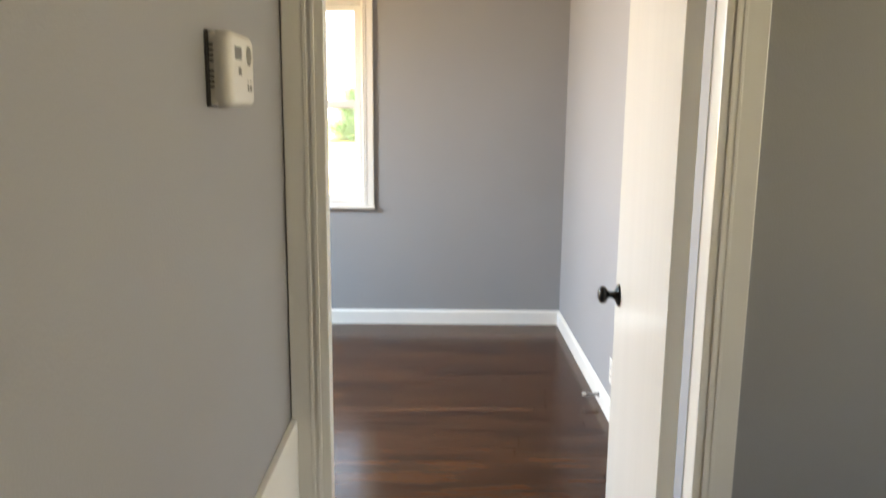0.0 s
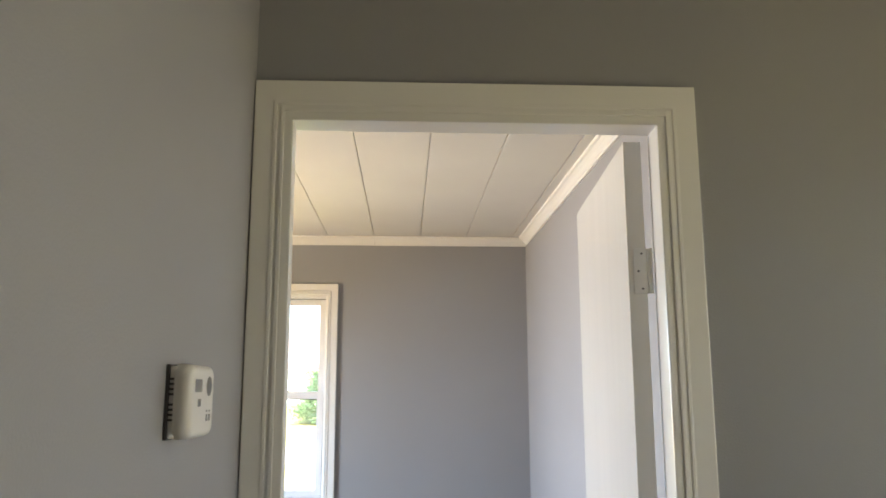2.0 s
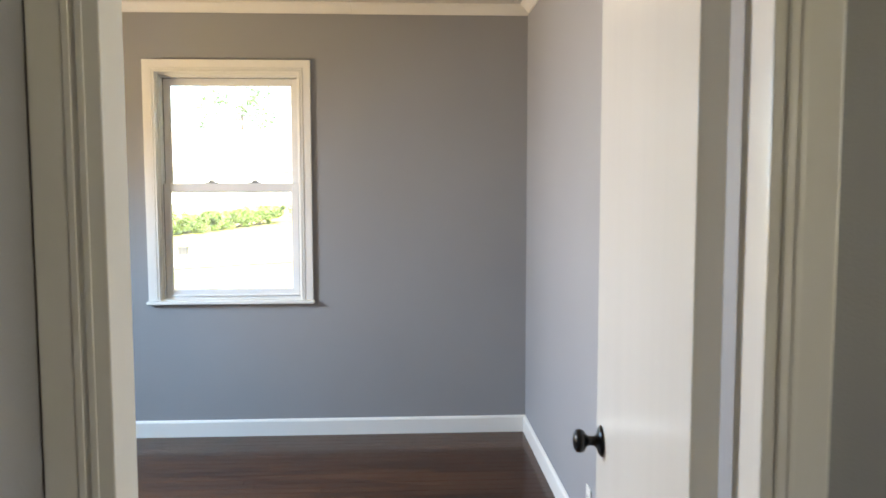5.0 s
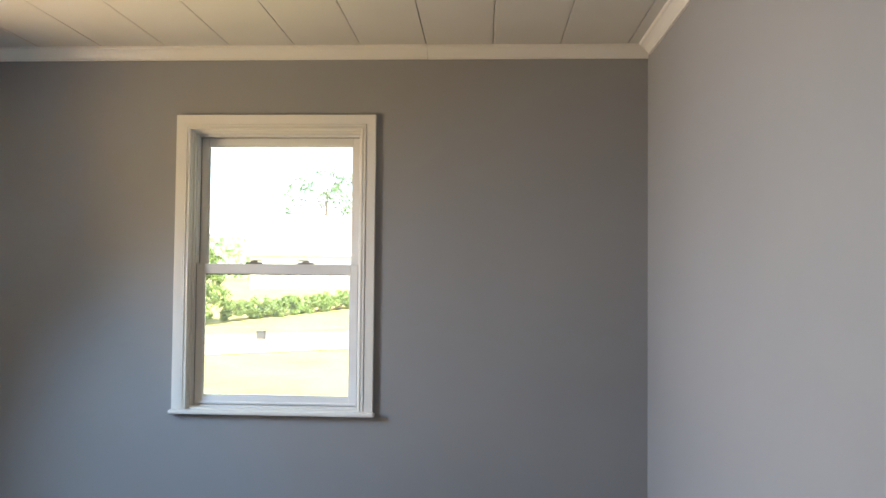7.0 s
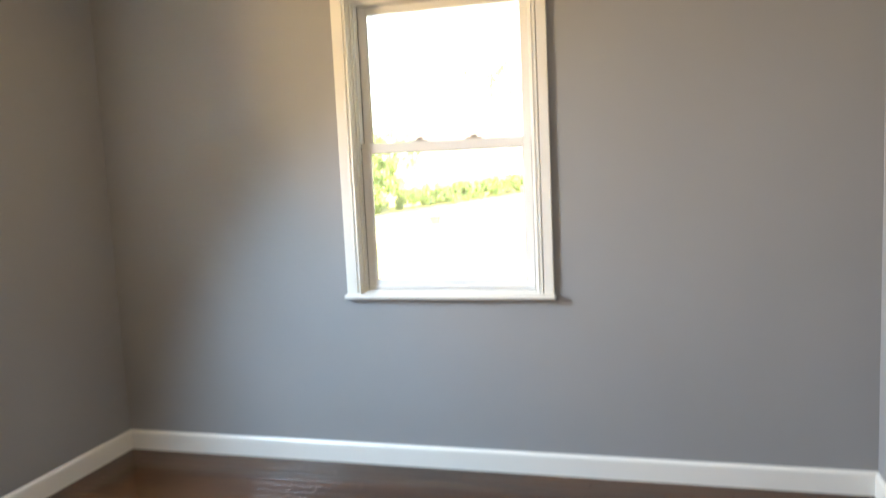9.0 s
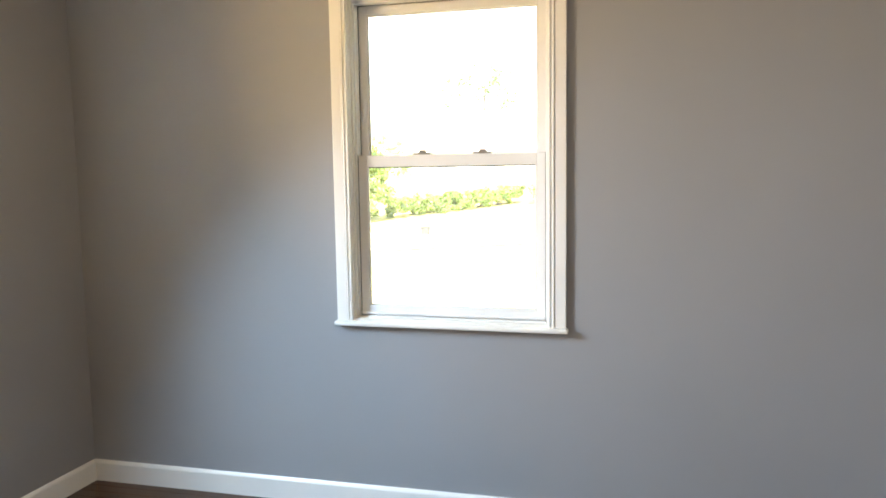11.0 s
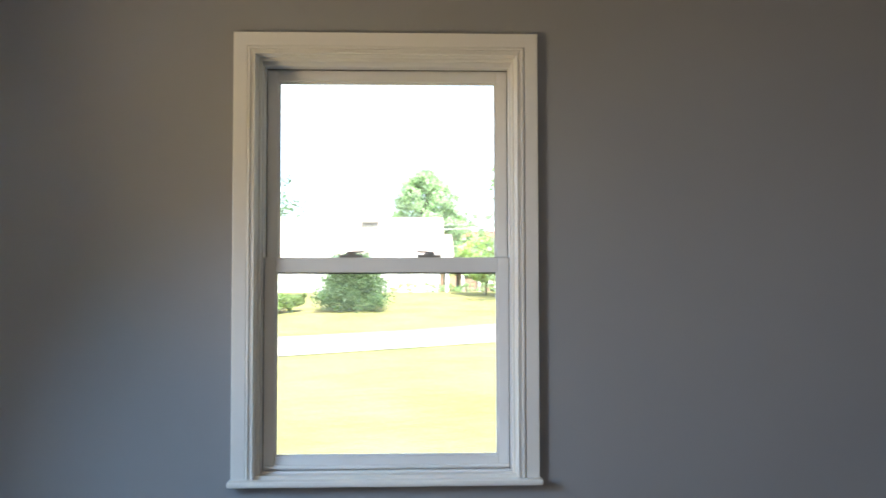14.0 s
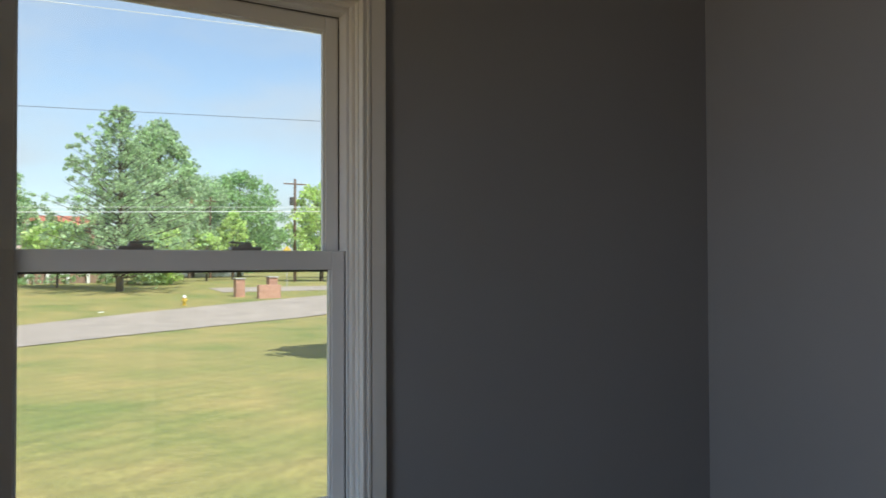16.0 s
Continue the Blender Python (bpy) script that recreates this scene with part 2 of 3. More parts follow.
def add_cyl(bm, p, q, r0, r1, seg=12):
    p, q = Vector(p), Vector(q)
    d = q - p
    m = Matrix.Translation((p + q) / 2) @ d.to_track_quat('Z', 'Y').to_matrix().to_4x4()
    bmesh.ops.create_cone(bm, cap_ends=True, segments=seg, radius1=r0, radius2=r1, depth=d.length, matrix=m)
    return bm


def lathe(bm, profile, m, seg=20):
    rings = []
    for r, h in profile:
        rings.append([bm.verts.new(m @ Vector((r * math.cos(a), r * math.sin(a), h))) for a in [2 * math.pi * i / seg for i in range(seg)]])
    for a, b in zip(rings, rings[1:]):
        for i in range(seg):
            bm.faces.new((a[i], a[(i + 1) % seg], b[(i + 1) % seg], b[i]))
    bm.faces.new(list(reversed(rings[0])))
    bm.faces.new(rings[-1])
    return bm


def prism(profile, along, a0, a1, flip=1):
    """A moulding: a closed profile of (out, up) pairs swept straight. along 'x' or 'y'; out goes to -y*flip or -x*flip."""
    bm = bmesh.new()
    ends = []
    for a in (a0, a1):
        ends.append([bm.verts.new((a, -o * flip, u) if along == 'x' else (-o * flip, a, u)) for o, u in profile])
    n = len(profile)
    for i in range(n):
        bm.faces.new((ends[0][i], ends[0][(i + 1) % n], ends[1][(i + 1) % n], ends[1][i]))
    bm.faces.new(ends[0])
    bm.faces.new(list(reversed(ends[1])))
    bmesh.ops.recalc_face_normals(bm, faces=bm.faces)
    return bm


def part(name, bm, material, parent=None, label="", smooth=False):
    me = bpy.data.meshes.new(name)
    bm.to_mesh(me)
    bm.free()
    me.materials.append(material)
    if smooth:
        for p in me.polygons:
            p.use_smooth = True
    ob = new(name, me)
    if parent is not None:
        ob.parent = parent
    if label:
        ob["label"] = label
    return ob


def empty(name, loc, label, category, group="", kind=""):
    e = new(name)
    e.location = loc
    return tagged(e, label, category, group, kind)


# ---------- plan (metres) ----------
LX = -3.337          # left wall of the bedroom
NEAR = -3.49         # bedroom face of the door wall
HALLF = -3.585       # hall face of the door wall
CZ = 2.422
HL, HR, HB = -1.057, 1.43, -7.2   # hall left, right and back
OT = 0.14            # outer wall thickness
OPL, OPR, OPH = -1.017, -0.294, 1.965   # rough door opening
WX0, WX1, WZ0, WZ1 = -2.072, -1.262, 0.785, 2.062   # window opening
W2Y0, W2Y1 = -1.66, -0.85


def wall(name, pieces, label):
    bm = bmesh.new()
    for p in pieces:
        add_box(bm, *p)
    return tagged(part(name, bm, WALL), label, "wall", kind="structure")


wall("wall_north", [(LX - OT, WX0, 0, OT, -0.3, CZ + .1), (WX1, OT, 0, OT, -0.3, CZ + .1), (WX0, WX1, 0, OT, -0.3, WZ0), (WX0, WX1, 0, OT, WZ1, CZ + .1)],
     "grey painted bedroom wall with a window")
wall("wall_east", [(0, OT, NEAR, 0, -0.3, CZ + .1)], "grey painted side wall of the bedroom")
wall("wall_west", [(LX - OT, LX, W2Y1, 0, -0.3, CZ + .1), (LX - OT, LX, HALLF, W2Y0, -0.3, CZ + .1), (LX - OT, LX, W2Y0, W2Y1, -0.3, WZ0), (LX - OT, LX, W2Y0, W2Y1, WZ1, CZ + .1)],
     "grey painted bedroom wall with a side window")
wall("wall_south", [(LX, OPL, HALLF, NEAR, -0.3, CZ + .1), (OPR, HR, HALLF, NEAR, -0.3, CZ + .1), (OPL, OPR, HALLF, NEAR, OPH, CZ + .1)],
     "grey painted wall with the bedroom doorway")
wall("wall_hall_west", [(HL - .1, HL, HB, HALLF, -0.3, CZ + .1)], "grey painted hall wall with a thermostat")
W3Y = -4.25
wall("wall_hall_east", [(HR, HR + OT, HB, W3Y - .81, -0.3, CZ + .1), (HR, HR + OT, W3Y, HALLF, -0.3, CZ + .1), (HR, HR + OT, W3Y - .81, W3Y, -0.3, WZ0), (HR, HR + OT, W3Y - .81, W3Y, WZ1, CZ + .1)], "grey painted hall side wall")
wall("wall_hall_south", [(HL - .1, HR + OT, HB - .1, HB, -0.3, CZ + .1)], "grey painted wall at the end of the hall")

# ceilings
bm = bmesh.new()
gx = -0.095
x = gx + 0.2967
while x > LX - 0.3:
    a, b = max(x - 0.2967 + 0.0015, LX), min(x - 0.0015, 0.0)
    if b - a > 0.01:
        add_box(bm, a, b, NEAR, 0.0, CZ, CZ + 0.012, bevel=0.0025)
    x -= 0.2967
add_box(bm, LX, 0, NEAR, 0, CZ + 0.013, CZ + 0.1)
tagged(part("ceiling", bm, CEIL), "white painted plank panel ceiling", "ceiling", kind="structure")
tagged(part("ceiling_hall", box(HL, HR, HB, HALLF, CZ, CZ + .1), CEIL), "plain white hall ceiling", "ceiling", kind="structure")

# crown moulding
CROWN = [(0, 2.368), (0.010, 2.368), (0.012, 2.374), (0.018, 2.380), (0.028, 2.394), (0.040, 2.406), (0.047, 2.409), (0.050, 2.413), (0.050, 2.422), (0, 2.422)]


def moulding(name, profile, along, a0, a1, loc, flip, label):
    ob = part(name, prism(profile, along, a0, a1, flip), TRIM)
    ob.location = loc
    return tagged(ob, label, "moulding" if name == "trim" else "baseboard", kind="structure")


moulding("trim", CROWN, 'x', LX, -0.983, (0, 0, 0), 1, "white crown moulding")
moulding("trim", CROWN, 'x', -0.981, 0, (0, 0.001, -0.001), 1, "white crown moulding with an open joint")
moulding("trim", CROWN, 'y', NEAR, -0.06, (0, 0, 0), 1, "white crown moulding")
moulding("trim", CROWN, 'y', NEAR, -0.06, (LX, 0, 0), -1, "white crown moulding")
moulding("trim", CROWN, 'x', LX + .06, -0.06, (0, NEAR, 0), -1, "white crown moulding")
BASE = [(0, 0), (0.014, 0), (0.014, 0.082), (0.011, 0.088), (0.005, 0.095), (0, 0.095)]
moulding("baseboard", BASE, 'x', LX, 0, (0, 0, 0), 1, "white painted baseboard with shoe moulding")
moulding("baseboard", BASE, 'y', NEAR, -0.014, (0, 0, 0), 1, "white painted baseboard with shoe moulding")
moulding("baseboard", BASE, 'y', NEAR, -0.014, (LX, 0, 0), -1, "white painted baseboard with shoe moulding")
moulding("baseboard", BASE, 'x', LX + .022, -1.073, (0, NEAR, 0), -1, "white painted baseboard with shoe moulding")
moulding("baseboard", BASE, 'x', -0.248, HR, (0, HALLF, 0), 1, "white painted hall baseboard")
moulding("baseboard", BASE, 'y', HB, HALLF - .022, (HR, 0, 0), 1, "white painted hall baseboard")


# ---------- windows ----------
def make_window(name, label):
    """Double-hung window in its own frame: x across from 0, y outwards, z absolute."""
    root = new(name)
    tagged(root, label, "window", kind="structure")
    w = WX1 - WX0
    # casing boards with an inner bead
    cw = 0.052
    # flat boards, then a rounded bead along the opening
    cas = bmesh.new()
    add_arch(cas, -cw, w + cw, WZ1 + cw, -0.0095, w + 0.0095, WZ1 + 0.0095, WZ0 - 0.004, -0.019, 0.0, bevel=0.003)
    part("window_casing", cas, TRIM, root)
    for t0, t1, proud in ((-0.009, 0.000, -0.0220), (0.0003, 0.0055, -0.0190), (0.0058, 0.0135, -0.0205)):
        bead = bmesh.new()
        add_arch(bead, t0, w - t0, WZ1 - t0, t1, w - t1, WZ1 - t1, WZ0 - 0.004, proud, 0.0, bevel=0.0028)
        part("window_bead", bead, TRIM, root)
    lin = bmesh.new()
    for t, y0, y1 in ((0.0165, 0.001, 0.017), (0.0245, 0.017, 0.0335)):
        add_arch(lin, 0.0005, w - .0005, WZ1 - .0005, t, w - t, WZ1 - t, WZ0, y0, y1, bevel=0.003)
    part("window_lining", lin, TRIM, root)
    # vinyl main frame with a dark seam against the lining
    fr = bmesh.new()
    a, b = 0.0005, w - .0005
    for x0, x1 in ((a, a + 0.0295), (b - 0.0295, b)):
        add_box(fr, x0, x1, 0.036, 0.125, WZ0, WZ1 - .0005, bevel=0.002)
    add_box(fr, a + .0295, b - .0295, 0.036, 0.124, WZ1 - 0.036, WZ1 - .0005, bevel=0.002)
    add_box(fr, a + .0295, b - .0295, 0.030, 0.140, WZ0, WZ0 + 0.010, bevel=0.002)
    part("window_frame", fr, VINYL, root)
    # Solid dark strips stand in for the shaded gaps between frame and sashes.
    sm = bmesh.new()
    for q in ((0.0300, 0.0315, 0.0775, 0.0795, 1.44, WZ1 - .037), (w - 0.0315, w - 0.0300, 0.0775, 0.0795, 1.44, WZ1 - .037), (0.0315, w - 0.0315, 0.0775, 0.0795, WZ1 - 0.0378, WZ1 - 0.0362),
              (0.0300, 0.0315, 0.0405, 0.0420, WZ0 + .01, 1.438), (w - 0.0315, w - 0.0300, 0.0405, 0.0420, WZ0 + .01, 1.438)):
        add_box(sm, *q)
    part("seam_strip", sm, GASKET, root)

    def sash(nm, y0, y1, z0, z1, st, top, bot, seal):
        s = bmesh.new()
        x0, x1 = 0.0315, w - 0.0315
        add_box(s, x0, x0 + st, y0, y1, z0, z1, bevel=0.003)
        add_box(s, x1 - st, x1, y0, y1, z0, z1, bevel=0.003)
        add_box(s, x0 + st, x1 - st, y0 + .0005, y1, z1 - top, z1, bevel=0.003)
        add_box(s, x0 + st, x1 - st, y0 + .0005, y1, z0, z0 + bot, bevel=0.003)
        ob = part(nm, s, VINYL, root)
        g = bmesh.new()
        gx0, gx1, gz0, gz1, ym = x0 + st, x1 - st, z0 + bot, z1 - top, (y0 + y1) / 2
        for q in ((gx0, gx0 + .0035, ym - .0028, ym + .0035, gz0, gz1), (gx1 - .0035, gx1, ym - .0028, ym + .0035, gz0, gz1),
                  (gx0 + .0035, gx1 - .0035, ym - .0028, ym + .0035, gz0, gz0 + .004), (gx0 + .0035, gx1 - .0035, ym - .006, ym + .0035, gz1 - .0045, gz1)):
            add_box(g, *q)
        part("gasket", g, seal, ob)
        bd = bmesh.new()
        for q in ((gx0, gx0 + .006, y0 + .004, ym - .003, gz0, gz1), (gx1 - .006, gx1, y0 + .004, ym - .003, gz0, gz1),
                  (gx0 + .006, gx1 - .006, y0 + .004, ym - .003, gz0, gz0 + .006)):
            add_box(bd, *q, bevel=0.002)
        part("glazing_bead", bd, VINYL, ob)
        pane = part("pane", box(gx0, gx1, ym + .004, ym + .008, gz0, gz1), GLASS, ob)
        pane.visible_shadow = False
        return ob

    up = sash("upper_sash", 0.080, 0.112, 1.392, WZ1 - 0.038, 0.034, 0.036, 0.040, VINYL)
    lo = sash("lower_sash", 0.042, 0.076, WZ0 + 0.010, 1.438, 0.034, 0.046, 0.040, GASKET)
    # finger lip on the lower rail
    part("lift_rail", box(0.034, w - 0.034, 0.031, 0.0425, WZ0 + 0.016, WZ0 + 0.026, bevel=0.003), VINYL, lo)
    for fx, sgn in ((0.294, 1), (0.534, -1)):
        lk = bmesh.new()
        add_box(lk, fx - 0.036, fx + 0.036, 0.045, 0.073, 1.438, 1.446, bevel=0.003)
        add_cyl(lk, (fx, 0.059, 1.446), (fx, 0.059, 1.452), 0.018, 0.014)
        lever = bmesh.new()
        add_box(lever, -0.014, 0.038, -0.007, 0.007, -0.0022, 0.0022, bevel=0.0025)
        bmesh.ops.rotate(lever, verts=lever.verts, cent=(0, 0, 0), matrix=Matrix.Rotation(radians(-3), 3, 'Y'))
        bmesh.ops.scale(lever, verts=lever.verts, vec=(sgn, 1, 1))
        bmesh.ops.recalc_face_normals(lever, faces=lever.faces)
        bmesh.ops.translate(lever, verts=lever.verts, vec=(fx, 0.057, 1.4545))
        latch = part("sash_lock", lk, LOCK, lo)
        part("lever", lever, LOCK, latch)
    # stool with rounded nose
    st = bmesh.new()
    add_box(st, -cw - 0.008, w + cw + 0.008, -0.040, 0.0, WZ0 - 0.022, WZ0 - 0.0042, bevel=0.007)
    add_box(st, 0.001, w - .001, -0.002, 0.036, WZ0 - 0.0205, WZ0 + 0.004)
    part("window_sill", st, TRIM, root)
    return root


win1 = make_window("window_1", "white double-hung vinyl window with closed sashes")
win1.location = (WX0, 0, 0)
win2 = copy_thing(win1, pose(LX, W2Y0, 0, 0, 0, 90))
win2.name = "window_2"
# Assumed window, never in view; it only gives the hall fill lamps an opening.
added_hall_window = make_window("unseen_window_3", "unseen double-hung window added to light the hall")
added_hall_window.matrix_basis = pose(HR, W3Y, 0, 0, 0, -90)

# ---------- doorway ----------
dc = bmesh.new()
YF = HALLF - 0.016
JL, JR, JH = -0.985, -0.324, 1.936     # inner edges of the casing
add_arch(dc, HL + 0.002, -0.250, 2.011, JL, JR, JH, 0.0, YF, HALLF, bevel=0.002)
for o, t in ((0.036, 0.0012), (0.023, 0.0022)):
    add_arch(dc, JL - o, JR + o, JH + o, JL - o + 0.007, JR + o - 0.007, JH + o - 0.007, 0.0, YF - t, YF + .004, bevel=0.001)
tagged(part("trim", dc, TRIM), "white painted door casing with beaded edge", "door casing", kind="structure")
jb = bmesh.new()
RB = HALLF + 0.042                      # rabbet for the door leaf
add_box(jb, OPL, JL - .003, HALLF, RB, 0, OPH, bevel=0.001)
add_box(jb, JR + .003, OPR, HALLF, RB, 0, OPH, bevel=0.001)
add_box(jb, JL - .003, JR + .003, HALLF + .0005, RB, JH + .002, OPH)
add_box(jb, OPL, JL - .018, RB, NEAR - .002, 0, OPH)
add_box(jb, JR + .018, OPR, RB, NEAR - .002, 0, OPH)
add_box(jb, JL - .018, JR + .018, RB, NEAR - .0025, JH + .016, OPH)
tagged(part("trim", jb, TRIM), "white painted rabbeted door jamb", "door jamb", kind="structure")
rc = bmesh.new()
add_box(rc, OPL - .055, OPL + .010, NEAR, NEAR + .016, 0, 2.018, bevel=0.002)
add_box(rc, OPR + .010, OPR + .07, NEAR, NEAR + .016, 0, 2.018, bevel=0.002)
add_box(rc, OPL + .010, OPR + .010, NEAR, NEAR + .0155, 1.961, 2.018, bevel=0.002)
tagged(part("trim", rc, TRIM), "white painted inner door casing", "door casing", kind="structure")

# the open door
DW, DT = 0.643, 0.035
door = empty("door_1", (-0.355, -3.485, 0), "white glossy flush door standing open", "door", kind="structure")
door.rotation_euler = (0, 0, radians(-4.5))
part("door_leaf", box(0, DT, 0, DW, 0.012, 1.941, bevel=0.002), DOORP, door)
KZ = 0.915


def knob(side):
    bm = bmesh.new()
    m = Matrix.Translation((0 if side < 0 else DT, DW - 0.062, KZ)) @ Matrix.Rotation(radians(90 * side), 4, 'Y')
    lathe(bm, [(0.030, 0), (0.030, 0.003), (0.025, 0.007), (0.013, 0.011), (0.0095, 0.016), (0.0095, 0.026), (0.013, 0.031), (0.021, 0.036), (0.0235, 0.043), (0.022, 0.050), (0.014, 0.055), (0.004, 0.057)], m, 24)
    return part("door_knob", bm, BLACK, door, "black metal knob", smooth=True)


knob(-1)
knob(1)
for hz in (1.726, 0.26):
    h = bmesh.new()
    add_box(h, 0.010, DT + 0.004, -0.0025, 0.0, hz - 0.088, hz, bevel=0.0008)
    hinge = part("hinge", h, TRIM, door, "white painted butt hinge")
    hp = bmesh.new()
    for i in range(5):
        add_cyl(hp, (DT + 0.006, -0.003, hz - 0.088 + i * 0.0176 + .0005), (DT + 0.006, -0.003, hz - 0.088 + (i + 1) * 0.0176 - .0005), 0.0055, 0.0055)
    part("hinge_pin", hp, TRIM, hinge)
    sc = bmesh.new()
    for sx, sz in ((0.026, -0.010), (0.019, -0.044), (0.026, -0.078)):
        add_cyl(sc, (sx, -0.0025, hz + sz), (sx, -0.0035, hz + sz), 0.0022, 0.0020, 8)
    part("screw", sc, GASKET, hinge)

# ---------- thermostat ----------
th = empty("thermostat", (HL, -3.972, 1.447), "ivory plastic wall thermostat with display and dial", "thermostat")
th.scale = (1.1, 1, 1)
part("back_plate", box(0.0005, 0.004, -0.050, 0.052, -0.043, 0.043, bevel=0.001), DARKPL, th, "dark back plate")
part("base", box(0.004, 0.011, -0.0485, 0.0520, -0.041, 0.041, bevel=0.002), PLASTIC, th)
cv = box(0.0095, 0.028, -0.0510, 0.0565, -0.043, 0.043)
bmesh.ops.bevel(cv, geom=[e for e in cv.edges if abs(e.verts[0].co.x - e.verts[1].co.x) > 0.01], offset=0.015, segments=6, profile=0.5, affect='EDGES')
bmesh.ops.bevel(cv, geom=[e for e in cv.edges if min(v.co.x for v in e.verts) > 0.0279], offset=0.0085, segments=5, profile=0.5, affect='EDGES')
cover = part("cover", cv, PLASTIC, th, smooth=True)
part("display", box(0.0276, 0.0283, -0.036, -0.006, 0.011, 0.026), LCD, cover, "grey display window")
part("dial", add_cyl(bmesh.new(), (0.0276, 0.027, 0.018), (0.0288, 0.027, 0.018), 0.0125, 0.0115, 24), LCD, cover, "small round grey dial")
part("dial_surround", box(0.0276, 0.0282, 0.010, 0.044, 0.004, 0.030, bevel=0.0002), PLASTIC, cover)
part("button", box(0.0276, 0.0284, -0.022, -0.009, -0.006, 0.003, bevel=0.0003), LCD, cover)
for by in (0.018, 0.030):
    part("marking", box(0.0276, 0.0282, by, by + 0.008, -0.024, -0.016), LCD, cover)
    part("marking", box(0.0276, 0.0282, by + .001, by + 0.006, -0.013, -0.011), LCD, cover)
for i in range(10):
    if i not in (0, 5):
        vz = -0.026 + i * 0.0058
        part("vent_slot", box(0.004, 0.0098, -0.0493, -0.0483, vz - .0013, vz + .0013), DARKPL, th)

# low white panel on the hall wall
tagged(part("trim", box(HL, HL + 0.012, HB, HALLF - .001, 0.0, 0.850, bevel=0.002), TRIM), "white painted low panelling", "panelling", kind="structure")

# ---------- outside ----------
G0 = -1.6


def ground_z(x, y):
    if y <= 40:
        return G0
    if y <= 62:
        return G0 + (y - 40) / 22 * 1.15
    if y <= 72:
        return -0.45 + (y - 62) / 10 * 0.25
    return -0.2


def strip(name, rows, material, label, cat):
    """rows: list of cross-sections, each a list of (x, y, z)."""
    bm = bmesh.new()
    vs = [[bm.verts.new(p) for p in r] for r in rows]
    for a, b in zip(vs, vs[1:]):
        for i in range(len(a) - 1):
            bm.faces.new((a[i], a[i + 1], b[i + 1], b[i]))
    bmesh.ops.recalc_face_normals(bm, faces=bm.faces)
    return tagged(part(name, bm, material), label, cat, kind="structure")


ys = [-3000, -200, -20, 0.3, 10, 20, 30, 40, 45, 50, 55, 62, 67, 72, 80, 120, 300, 3000]
xs = [-3000, -300, -100, -60, -30, 0, 30, 60, 100, 300, 3000]
strip("ground", [[(x, y, ground_z(x, y)) for x in xs] for y in ys], GRASS, "sunlit dry summer lawn", "lawn")


def road_y(x):
    return 35.8 + 0.66 * x - 0.0045 * max(0, x) ** 2


rows = []
for i in range(61):
    x = -90 + 3 * i
    yc = road_y(x)
    w = 4.3
    rows.append([(x + .5 * s * w, yc - .85 * s * w, ground_z(x, yc - .85 * s * w) + 0.03) for s in (-1, -.5, 0, .5, 1)])
strip("road", rows, ASPHALT, "pale worn asphalt street", "road")

strip("road_side", [[(x, 57.0, ground_z(x, 57.0) + 0.025), (x, 59.0, ground_z(x, 59.0) + 0.025), (x, 61.2, ground_z(x, 61.2) + 0.025)] for x in (15, 25, 40, 60, 90)], ASPHALT, "pale side street beyond the lawn", "road")

# ---------- outside things ----------
def leaf_mesh(name, centers, radii, n_each, size, material, parent=None, seed=1, label=""):
    """Many small leaf quads round clump centres, in one mesh."""
    rng = np.random.default_rng(seed)
    C = np.repeat(np.asarray(centers, float), n_each, axis=0)
    R = np.repeat(np.asarray(radii, float), n_each)[:, None]
    n = len(C)
    d = rng.normal(size=(n, 3))
    d /= np.linalg.norm(d, axis=1)[:, None]
    P = C + d * R * rng.uniform(0.25, 1.0, (n, 1)) * np.array([1, 1, 0.8])
    a = rng.normal(size=(n, 3))
    a /= np.linalg.norm(a, axis=1)[:, None]
    b = np.cross(a, rng.normal(size=(n, 3)))
    b /= np.linalg.norm(b, axis=1)[:, None]
    s = size * rng.uniform(0.6, 1.4, (n, 1))
    V = np.stack([P - a * s * 0.5, P + b * s * 0.32, P + a * s * 0.5, P - b * s * 0.32], axis=1).reshape(-1, 3)
    me = bpy.data.meshes.new(name)
    me.from_pydata(V.tolist(), [], np.arange(4 * n).reshape(-1, 4).tolist())
    me.materials.append(material)
    ob = new(name, me)
    if parent is not None:
        ob.parent = parent
    if label:
        ob["label"] = label
    return ob


